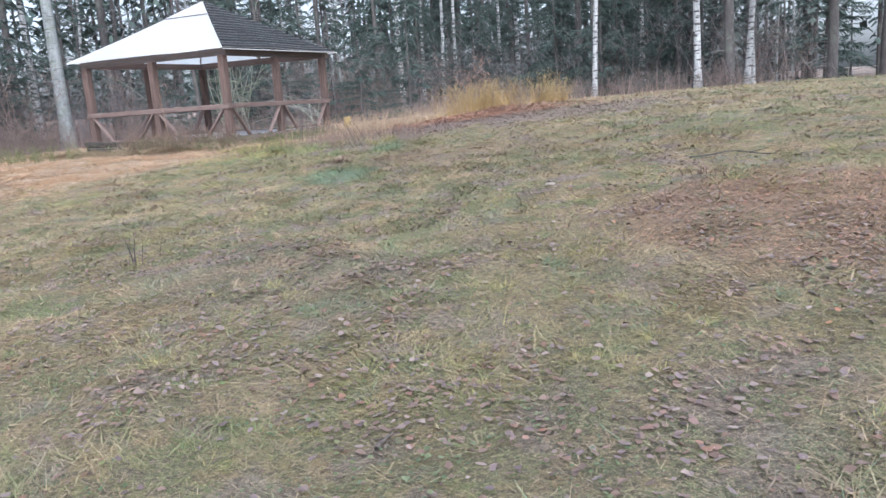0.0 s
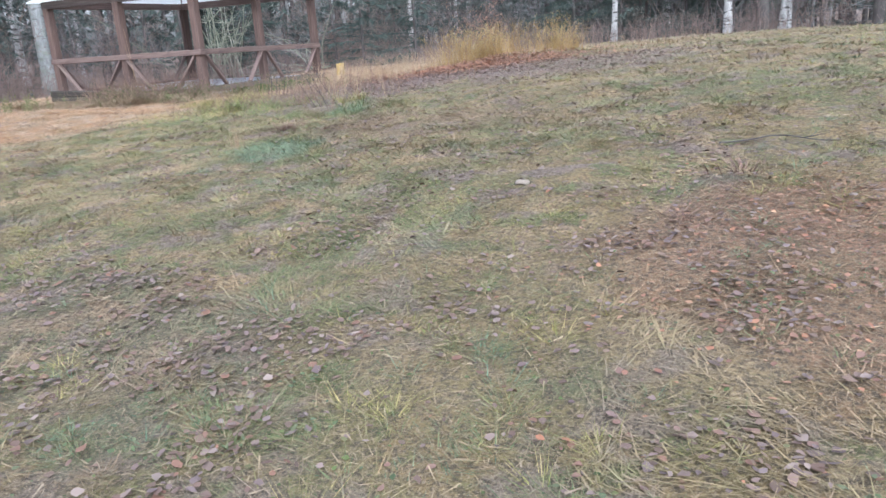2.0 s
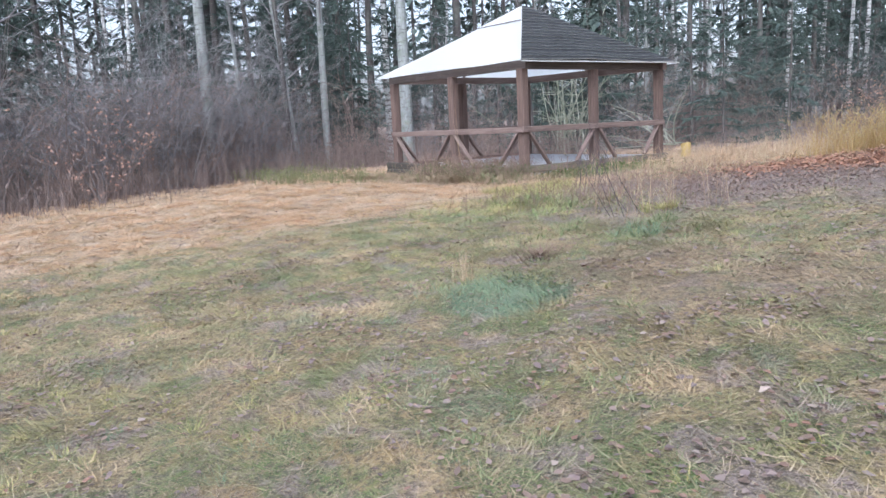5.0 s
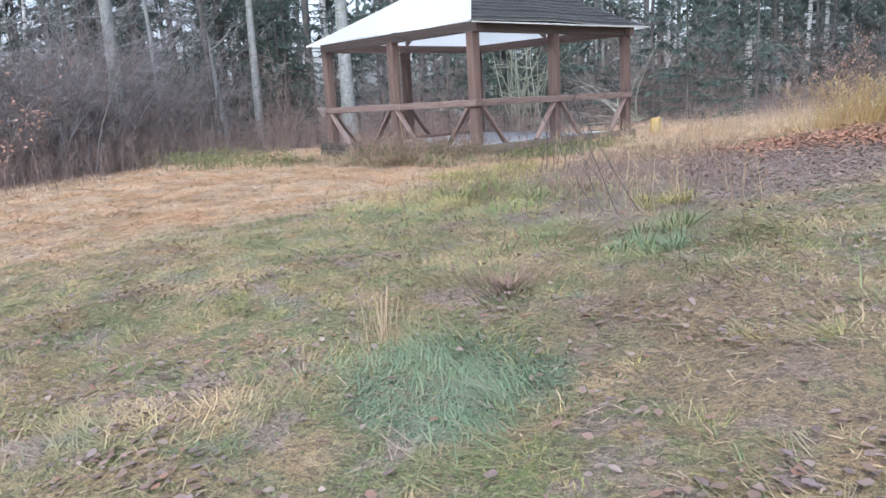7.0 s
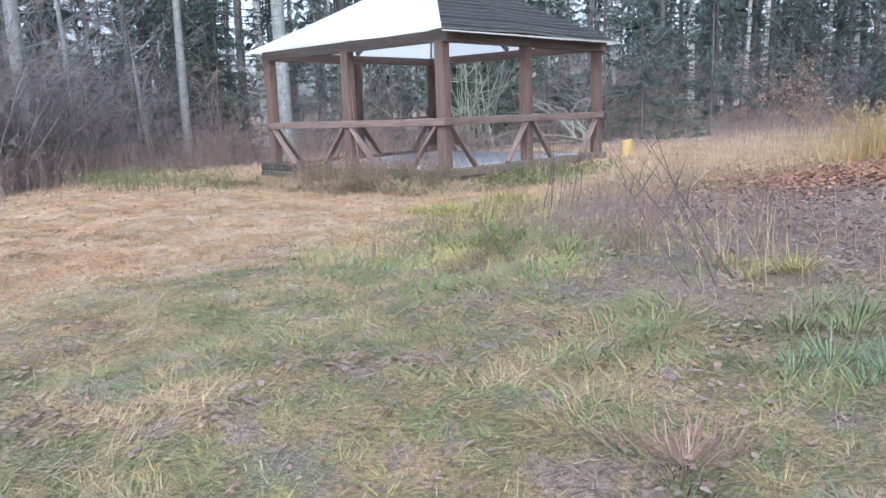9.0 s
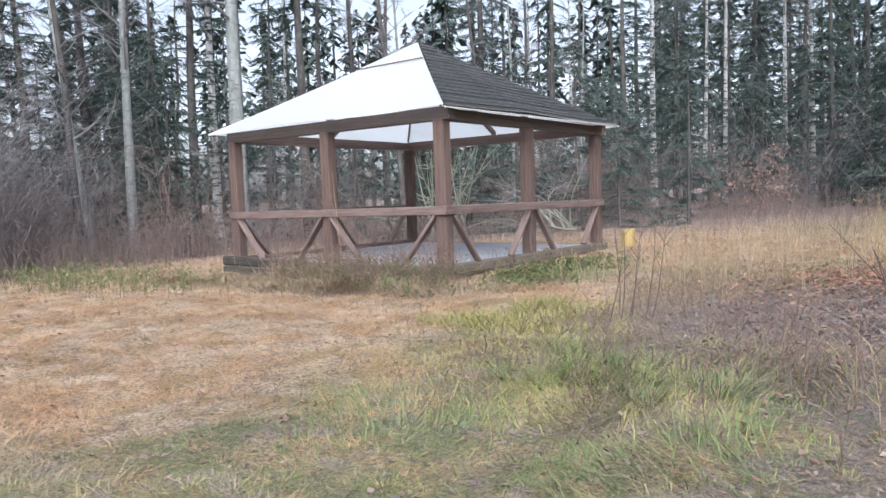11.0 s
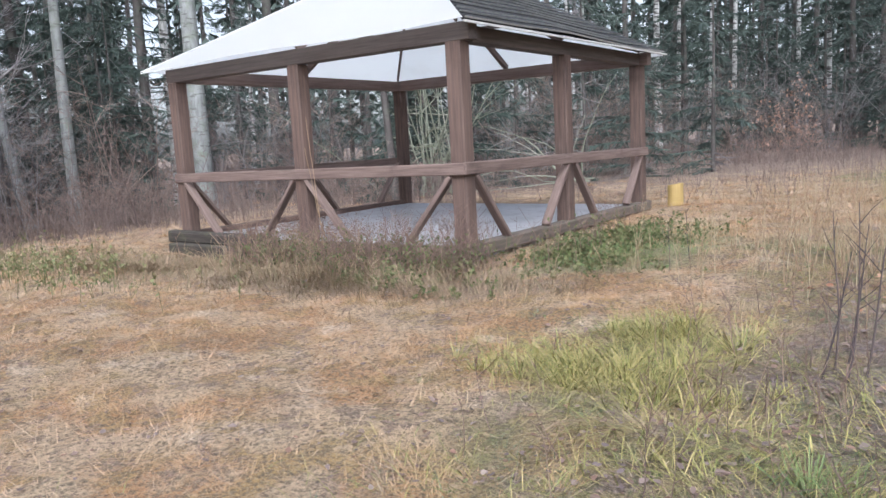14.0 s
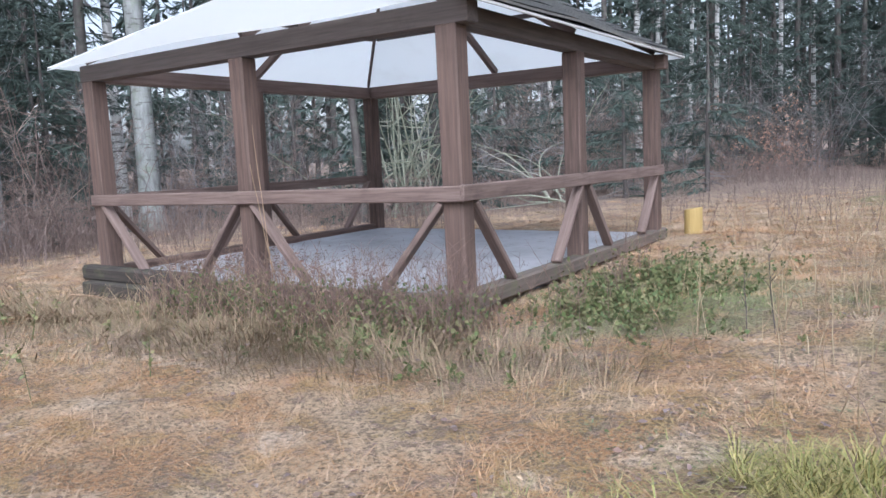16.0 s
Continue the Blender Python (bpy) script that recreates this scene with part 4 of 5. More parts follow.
def scatter(n, keep, seed, box=(-27, 9, -1, 30)):
    r = np.random.default_rng(seed)
    out = []
    total = 0
    while total < n:
        x, y = r.uniform(box[0], box[1], 200000), r.uniform(box[2], box[3], 200000)
        ok = (r.random(200000) < keep(x, y)) & ~inside_gazebo(x, y)
        out.append(np.stack([x[ok], y[ok]], -1))
        total += ok.sum()
    return np.concatenate(out)[:n], r


def blades(name, spots, r, tall, wide, flop, mat, label, category="grass", clump=0.8, slim=False):
    """Bent tapered blades that lean together in tufts; tall is (least, most). Those far from the path, or slim, are single slivers."""
    gap = walk_gap(spots[:, 0], spots[:, 1])
    s = Shape()
    for near in (True, False):
        spot = spots[(gap < 4.5) == near]
        n = len(spot)
        if not n:
            continue
        x, y = spot[:, 0], spot[:, 1]
        far = np.clip(walk_gap(x, y) / 4.0, 0.75, 2.8)
        tuft = 0.5 * soft_noise(x, y, 0.28) + 0.5 * soft_noise(x, y, 0.7, 11.0)
        h = r.uniform(tall[0], tall[1], n) * (1 - clump * 0.55 + clump * 1.5 * np.clip(tuft - 0.25, 0, 1))
        w = r.uniform(wide[0], wide[1], n) * far
        a = 4 * np.pi * soft_noise(x, y, 0.9, 23.0) + r.normal(0, 0.9, n)
        lean = h * flop * r.uniform(0.3, 1.3, n)
        up = h * np.clip(1.15 - 0.55 * flop * r.random(n), 0.15, 1.0)
        dx, dy = np.cos(a), np.sin(a)
        b = a + np.pi / 2 + r.normal(0, 0.5, n)
        side = np.stack([np.cos(b) * w / 2, np.sin(b) * w / 2, np.zeros(n)], -1)
        base = np.stack([x, y, height(x, y) - 0.01], -1)
        mid = base + np.stack([dx * lean * 0.4, dy * lean * 0.4, up * 0.65], -1)
        tip = base + np.stack([dx * lean, dy * lean, up * r.uniform(0.55, 1.05, n)], -1)
        if near and not slim:
            i = np.arange(n)[:, None] * 5
            s.add(np.stack([base - side, base + side, mid - side * 0.8, mid + side * 0.8, tip], 1), i + np.array([[0, 1, 3, 2]]), i + np.array([[2, 3, 4]]))
        else:
            s.add(np.stack([base - side, base + side, tip], 1), np.arange(n * 3).reshape(-1, 3))
    return tagged(part_mesh(name, s.mesh(name), mat), label, category, kind="stuff")


def leaves_on_ground(name, spots, r, size, mat, label, lift=0.03, level=None):
    n = len(spots)
    x, y = spots[:, 0], spots[:, 1]
    c = np.stack([x, y, (height(x, y) if level is None else level) + r.uniform(0.004, lift, n)], -1)
    a = r.uniform(0, 2 * np.pi, n)
    k = r.uniform(size[0], size[1], n)
    d = np.stack([np.cos(a), np.sin(a), r.normal(0, 0.16, n)], -1) * k[:, None]
    w = np.stack([-np.sin(a), np.cos(a), r.normal(0, 0.16, n)], -1) * (k * r.uniform(0.5, 0.9, n))[:, None]
    curl = np.zeros((n, 3))
    curl[:, 2] = k * r.uniform(0.02, 0.22, n)
    jag = lambda: r.uniform(0.6, 1.3, n)[:, None]
    lift_l, lift_r = curl * r.uniform(0.0, 1.6, n)[:, None], curl * r.uniform(0.0, 1.6, n)[:, None]
    v = np.stack([c - d * 0.5, c - d * 0.15 + w * 0.5 * jag() + lift_l, c + d * 0.25 * jag() + w * 0.36 * jag() + lift_l * 0.7, c + d * 0.5 * jag() + curl * 0.5, c + d * 0.25 * jag() - w * 0.36 * jag() + lift_r * 0.7, c - d * 0.15 - w * 0.5 * jag() + lift_r], 1)
    i = np.arange(n)[:, None] * 6
    s = Shape()
    s.add(v, i + np.array([[0, 3, 2, 1]]), i + np.array([[0, 5, 4, 3]]))
    return tagged(part_mesh(name, s.mesh(name), mat), label, "leaves", kind="stuff")


def near_weight(x, y, reach=5.0):
    return np.clip(np.exp(-np.maximum(walk_gap(x, y) - 2.6, 0) / reach), 0.06, 1)


def close_weight(x, y):
    """Densest along the trodden line, where single blades show."""
    gap = np.maximum(walk_gap(x, y) - 2.6, 0)
    return np.clip(0.75 * np.exp(-gap / 1.6) + 0.25 * np.exp(-gap / 6.0), 0.03, 1)


def thatch(name, spots, r, size, mat, label):
    """Dead blades and stalks lying flat on the soil."""
    n = len(spots)
    x, y = spots[:, 0], spots[:, 1]
    a = r.uniform(0, 2 * np.pi, n)
    ln, w = r.uniform(size[0], size[1], n), r.uniform(0.0012, 0.0034, n) * np.clip(walk_gap(x, y) / 2.5, 0.8, 2.5)
    c = np.stack([x, y, height(x, y) + r.uniform(0.004, 0.03, n)], -1)
    d = np.stack([np.cos(a), np.sin(a), r.normal(0, 0.22, n)], -1) * ln[:, None]
    e = np.stack([-np.sin(a), np.cos(a), r.normal(0, 0.3, n)], -1) * w[:, None]
    s = Shape()
    s.add(np.stack([c - d * 0.5 - e, c - d * 0.5 + e, c + d * 0.5], 1), np.arange(n * 3).reshape(-1, 3))
    return tagged(part_mesh(name, s.mesh(name), mat), label, "grass", kind="stuff")


def bare_spots(x, y):
    return np.clip((soft_noise(x, y, 0.55, 5.0) * 0.6 + soft_noise(x, y, 1.6, 3.0) * 0.4 - 0.24) * 4, 0.4, 1)


def clumps(name, spots, r, per, tall, spread, mat, label):
    """Small tufts, each a spray of arching blades from one root."""
    n = len(spots)
    x, y = np.repeat(spots[:, 0], per), np.repeat(spots[:, 1], per)
    size = np.repeat(r.uniform(0.55, 1.25, n), per)
    lean_x, lean_y = np.repeat(r.normal(0, 0.35, n), per), np.repeat(r.normal(0, 0.35, n), per)
    m = n * per
    a = r.uniform(0, 2 * np.pi, m)
    off = np.abs(r.normal(0, 0.4, m)) * spread * size
    x, y = x + off * np.cos(a), y + off * np.sin(a)
    h = r.uniform(tall[0], tall[1], m) * size
    out = h * r.uniform(0.5, 2.2, m)
    dx, dy = np.cos(a) * out + lean_x * h, np.sin(a) * out + lean_y * h
    w = r.uniform(0.003, 0.006, m) * np.clip(walk_gap(x, y) / 3.5, 0.8, 2.2)
    b = a + np.pi / 2 + r.normal(0, 0.6, m)
    side = np.stack([np.cos(b) * w / 2, np.sin(b) * w / 2, np.zeros(m)], -1)
    base = np.stack([x, y, height(x, y) - 0.008], -1)
    tip = base + np.stack([dx, dy, h * r.uniform(0.2, 1.0, m)], -1)
    s = Shape()
    if h.max() < 0.16:
        s.add(np.stack([base - side, base + side, tip], 1), np.arange(m * 3).reshape(-1, 3))
    else:
        mid = base + np.stack([dx * 0.45, dy * 0.45, h * r.uniform(0.55, 0.9, m)], -1)
        i = np.arange(m)[:, None] * 5
        s.add(np.stack([base - side, base + side, mid - side * 0.85, mid + side * 0.85, tip], 1), i + np.array([[0, 1, 3, 2]]), i + np.array([[2, 3, 4]]))
    return tagged(part_mesh(name, s.mesh(name), mat), label, "grass", kind="stuff")


def tufts():
    open_meadow = lambda x, y: close_weight(x, y) * (1 - hayness(x, y)) * (1 - 0.9 * litter(x, y)) * (1 - 0.75 * patch(x, y, 1.75, 6.05, 1.4, 1.1))
    pick = lambda x, y, size, shift, cut: np.clip((soft_noise(x, y, size, shift) - cut) * 6, 0.03, 1)
    for name, count, per, tall, spread, mat, label, size, shift, least, seed in (
            ("olive_tufts", 2000, 60, (0.025, 0.075), 0.11, M_OLIVE, "olive-green grass tufts among leaves", 0.5, 51.0, 0.5, 30),
            ("yellow_tufts", 1000, 60, (0.025, 0.085), 0.11, M_YELLOWGREEN, "yellowing green grass tufts", 0.6, 41.0, 0.5, 31),
            ("ochre_tufts", 1500, 60, (0.025, 0.065), 0.12, M_OCHRE, "ochre tufts of withered grass", 0.7, 21.0, 0.45, 32),
            ("fresh_clumps", 480, 50, (0.025, 0.07), 0.09, M_BLUEGREEN, "small blue-green tufts of fresh grass", 0.45, 71.0, 0.6, 33)):
        p, r = scatter(count, lambda x, y: open_meadow(x, y) * pick(x, y, size, shift, least), seed)
        clumps(name, p, r, per, tall, spread, mat, label)
    dry = lambda x, y: near_weight(x, y, 4.0) * hayness(x, y) * (1 - litter(x, y))
    p, r = scatter(1500, lambda x, y: dry(x, y) * pick(x, y, 0.7, 17.0, 0.45), 34)
    clumps("hay_tufts", p, r, 60, (0.03, 0.085), 0.16, M_HAYTUFT, "rust-brown tufts of withered grass")
    p, r = scatter(900, lambda x, y: dry(x, y) * pick(x, y, 0.5, 57.0, 0.6), 35)
    clumps("pale_tufts", p, r, 60, (0.03, 0.085), 0.16, M_STRAW, "pale tan tufts in the flattened grass")
    p, r = scatter(380, lambda x, y: dry(x, y) * pick(x, y, 0.6, 87.0, 0.6), 36)
    clumps("russet_tufts", p, r, 50, (0.03, 0.07), 0.12, M_BROWN, "dark russet tufts in the tan dry grass")
    # single bunches that stand out
    for name, x, y, n, spread, tall, mat, label, seed in (
            ("sedge_bunch", -4.3, 11.3, 5, 0.14, (0.07, 0.15), M_OLIVE, "dark green arching sedge bunch", 41),
            ("sedge_bunch", -4.1, 10.75, 5, 0.12, (0.07, 0.14), M_BLUEGREEN, "blue-green arching sedge bunch", 42),
            ("weed_bunch", -4.9, 12.15, 6, 0.16, (0.08, 0.17), M_YELLOWGREEN, "olive-yellow bunch of withering weeds", 43),
            ("grass_bunch", -5.4, 11.1, 9, 0.26, (0.05, 0.12), M_LUSH, "bright green grass bunch", 44),
            ("grass_bunch", -4.85, 9.95, 8, 0.22, (0.04, 0.10), M_OLIVE, "olive-green grass bunch", 45),
            ("grass_bunch", -5.15, 9.5, 6, 0.16, (0.05, 0.13), M_LUSH, "bright green grass bunch", 46),
            ("grass_bunch", -7.3, 12.65, 12, 0.3, (0.07, 0.18), M_LUSH, "vivid green grass bunch beside the litter", 47),
            ("grass_bunch", -6.85, 12.4, 10, 0.25, (0.07, 0.18), M_OLIVE, "dark green grass bunch beside the litter", 48),
            ("fresh_bunch", -0.29, 5.1, 6, 0.13, (0.03, 0.09), M_BLUEGREEN, "small blue-green grass bunch", 49),
            ("fresh_bunch", 0.0, 4.55, 6, 0.15, (0.03, 0.09), M_OLIVE, "small dark green grass bunch", 50),
            ("fresh_bunch", 0.89, 7.2, 6, 0.12, (0.04, 0.10), M_BLUEGREEN, "blue-green grass bunch at the rusty patch", 51),
            ("dark_bunch", 0.26, 6.55, 5, 0.09, (0.05, 0.10), M_WEED, "dark withered weed bunch", 52),
            ("fresh_bunch", -0.95, 2.76, 6, 0.14, (0.03, 0.09), M_LUSH, "small bright green grass bunch", 53)):
        r = np.random.default_rng(seed)
        clumps(name, np.stack([x + r.normal(0, spread, n), y + r.normal(0, spread, n)], -1), r, 60, tall, 0.1, mat, label)
    # long flopped bunches between the hay and the litter
    for x, y, n, seed in ((-9.4, 14.2, 26, 37), (-9.0, 14.2, 16, 38), (-8.95, 14.9, 30, 39), (-8.5, 14.0, 14, 40)):
        r = np.random.default_rng(seed)
        clumps("flopped_grass", np.stack([x + r.normal(0, 0.24, n), y + r.normal(0, 0.14, n)], -1), r, 40, (0.07, 0.17), 0.10, M_YELLOWGREEN, "long yellow-green grass bunch lying over")


def meadow():
    p, r = scatter(340000, lambda x, y: close_weight(x, y) * (1 - hayness(x, y)) * (1 - 0.85 * litter(x, y)) * bare_spots(x, y), 1)
    blades("meadow_grass", p, r, (0.03, 0.095), (0.005, 0.012), 2.3, M_GRASS, "short matted green and straw meadow grass", clump=1.15, slim=True)
    p, r = scatter(16000, lambda x, y: near_weight(x, y) * (1 - hayness(x, y)) * np.clip(soft_noise(x, y, 0.4, 61.0) * 3.6 - 2.4, 0, 1), 11)
    blades("fresh_tufts", p, r, (0.03, 0.09), (0.004, 0.008), 1.5, M_BLUEGREEN, "small tufts of fresh green grass", slim=True)
    p, r = scatter(165000, lambda x, y: near_weight(x, y, 5.0) * (hayness(x, y) + 0.10) * (1 - litter(x, y)), 2)
    blades("dry_grass", p, r, (0.04, 0.14), (0.003, 0.008), 2.3, M_STRAW, "flattened tan dry grass before the gazebo", clump=1.15, slim=True)
    p, r = scatter(2200, lambda x, y: patch(x, y, -3.75, 8.75, 0.42, 0.33) * bare_spots(x * 2, y * 2), 3, (-6, -1, 6, 11))
    blades("fresh_grass", p, r, (0.03, 0.075), (0.004, 0.008), 1.7, M_BLUEGREEN, "low blue-green tuft of fresh grass")
    p, r = scatter(7500, lambda x, y: np.clip(0.7 * patch(x, y, -7.5, 12.6, 1.2, 0.8) + 0.8 * patch(x, y, -8.8, 14.4, 0.6, 0.5) + 0.5 * patch(x, y, -8.0, 13.4, 0.6, 0.6), 0, 1) * bare_spots(x, y), 8, (-12, -1, 8, 18))
    blades("long_grass", p, r, (0.07, 0.18), (0.003, 0.007), 2.0, M_YELLOWGREEN, "long yellow-green flopped grass beside the tan meadow")
    p, r = scatter(4300, lambda x, y: np.clip(patch(x, y, -7.2, 12.0, 1.1, 0.8) + 0.15 * patch(x, y, -4.6, 10.6, 1.3, 0.7) + 0.5 * patch(x, y, -10.5, 18.6, 0.6, 1.2), 0, 1) * np.clip(soft_noise(x, y, 0.5, 15.0) * 3 - 1.0, 0, 1), 14, (-13, -1, 8, 22))
    blades("lush_grass", p, r, (0.06, 0.16), (0.004, 0.008), 1.6, M_LUSH, "vivid green grass clumps beside the litter")
    p, r = scatter(4500, lambda x, y: np.clip(0.8 * patch(x, y, -7.5, 21.0, 3.2, 3.0) + 0.5 * patch(x, y, -5.0, 20.5, 4.0, 2.0), 0, 1), 9, (-18, 4, 15, 28))
    blades("tall_dry_grass", p, r, (0.12, 0.32), (0.003, 0.006), 0.9, M_REED, "standing pale dry grass behind the bank")
    p, r = scatter(2300, lambda x, y: np.clip(patch(x, y, -5.4, 18.7, 0.65, 0.4) + patch(x, y, -3.75, 19.2, 0.35, 0.3), 0, 1), 10, (-10, 2, 15, 24))
    blades("golden_grass", p, r, (0.35, 0.75), (0.003, 0.006), 0.45, M_GOLD, "golden withered grass standing on the bank")
    p, r = scatter(12000, lambda x, y: near_weight(x, y, 4.0) * (1 - hayness(x, y)) * np.clip(soft_noise(x, y, 0.3, 81.0) * 2.2 - 0.7, 0, 1), 13)
    leaves_on_ground("low_weeds", p, r, (0.010, 0.026), M_WEEDLEAF, "small green broad-leaved weeds in the grass", 0.05)
    p, r = scatter(3200, lambda x, y: np.clip(patch(x, y, 0.4, 3.0, 2.8, 2.8) + 0.6 * patch(x, y, -4.8, 11.3, 1.4, 1.0), 0, 1) * np.clip(soft_noise(x, y, 0.26, 51.0) * 4.0 - 2.3, 0, 1), 20, (-8, 6, -1, 14))
    leaves_on_ground("green_weeds", p, r, (0.01, 0.028), M_GREENLEAF, "dark green clover-like weeds in patches", 0.06)
    p, r = scatter(120000, lambda x, y: near_weight(x, y, 4.0) * (1 - 0.75 * hayness(x, y)) * (0.4 + 0.6 * (1 - bare_spots(x, y))), 12)
    thatch("dead_thatch", p, r, (0.025, 0.10), M_THATCH, "dead straw and brown stalks lying flat")
    p, r = scatter(34000, lambda x, y: near_weight(x, y, 3.5) * (0.6 + 0.6 * patch(x, y, 0.3, 4.2, 3.0, 3.2)) * (1 - 0.8 * hayness(x, y)) * np.clip(soft_noise(x, y, 0.38, 91.0) * 2.6 - 1.1, 0.08, 1), 5)
    leaves_on_ground("fallen_leaves", p, r, (0.018, 0.048), M_LEAF, "brown and mauve fallen leaves in the grass")
    p, r = scatter(16000, lambda x, y: np.clip(litter(x, y) - 0.45 * patch(x, y, -13.6, 16.3, 3.2, 0.6) - 0.25 * patch(x, y, 1.75, 6.05, 1.5, 1.2), 0, 1) ** 1.3, 6, (-18, 6, 5, 22))
    leaves_on_ground("leaf_litter", p, r, (0.015, 0.048), M_LEAF, "heaped damp purple-brown leaf litter", 0.06)
    p, r = scatter(1200, lambda x, y: patch(x, y, 1.45, 6.1, 1.3, 1.1), 41, (-1, 5, 3, 9))
    leaves_on_ground("russet_leaves", p, r, (0.012, 0.036), M_RUSTLEAF, "small russet leaves in the withered patch", 0.05)
    p, r = scatter(2600, lambda x, y: np.clip(patch(x, y, 0.8, 3.8, 2.6, 2.6) + patch(x, y, -2.7, 9.7, 1.2, 0.9) + patch(x, y, 1.0, 6.2, 1.2, 1.0), 0, 1) * np.clip(soft_noise(x, y, 0.6, 33.0) * 3.4 - 1.6, 0.05, 1), 16, (-6, 5, -1, 12))
    leaves_on_ground("trodden_leaves", p, r, (0.016, 0.045), M_LEAF, "grey-brown and mauve leaves among the grass", 0.05)
    p, r = scatter(11000, lambda x, y: np.clip(patch(x, y, -13.4, 16.1, 2.6, 0.55) + 0.5 * patch(x, y, -16.0, 15.9, 1.5, 0.6), 0, 1), 18, (-20, -10, 14.5, 17.5))
    blades("brown_grass", p, r, (0.10, 0.30), (0.004, 0.008), 1.3, M_BROWN, "brown and olive withered grass before the sill")
    p, r = scatter(7500, lambda x, y: patch(x, y, -5.0, 16.8, 1.8, 1.0), 7, (-9, 6, 5, 22))
    leaves_on_ground("rust_leaves", p, r, (0.025, 0.065), M_RUSTLEAF, "rust-red fallen leaves on the bank", 0.08)


meadow()
tufts()


def stalks(name, spots, r, tall, mat, label, lean=0.25, forks=3, thick=0.004, category="weeds", leaf=None, leaf_size=0.05, leaf_count=6, leaf_from=0.3):
    s, lf = Shape(), Shape()
    for x, y in spots:
        h = r.uniform(*tall)
        a = r.uniform(0, 6.28)
        ln = abs(r.normal(0, lean))
        p = wander((x, y, float(height(x, y)) - 0.03), (math.cos(a) * ln, math.sin(a) * ln, 1), h, 3, 0.08, 0, r)
        s.tube(p, np.linspace(thick, thick * 0.35, 4), 3)
        tips = [p]
        for _ in range(forks):
            b = r.uniform(0, 6.28)
            q = wander(stem_at(p, r.uniform(0.35, 0.95)), (math.cos(b), math.sin(b), r.uniform(0.5, 1.6)), h * r.uniform(0.15, 0.4), 2, 0.1, 0, r)
            s.tube(q, (thick * 0.6, thick * 0.45, thick * 0.25), 3)
            tips.append(q)
        if leaf:
            m = leaf_count
            o = np.stack([stem_at(tips[r.integers(0, len(tips))], r.uniform(leaf_from, 1)) for _ in range(m)])
            d = r.normal(0, 1, (m, 3))
            d /= np.linalg.norm(d, axis=1)[:, None]
            w = np.cross(d, r.normal(0, 1, (m, 3)))
            w /= np.linalg.norm(w, axis=1)[:, None]
            z = leaf_size * r.uniform(0.6, 1.3, m)[:, None]
            lf.add(np.stack([o, o + d * z * 0.5 + w * z * 0.3, o + d * z, o + d * z * 0.5 - w * z * 0.3], 1), np.arange(m)[:, None] * 4 + np.arange(4)[None, :])
    ob = tagged(part_mesh(name, s.mesh(name), mat), label, category, kind="stuff")
    if leaf:
        tagged(part_mesh("leaves", lf.mesh("leaves"), leaf, ob), kind="stuff")
    return ob


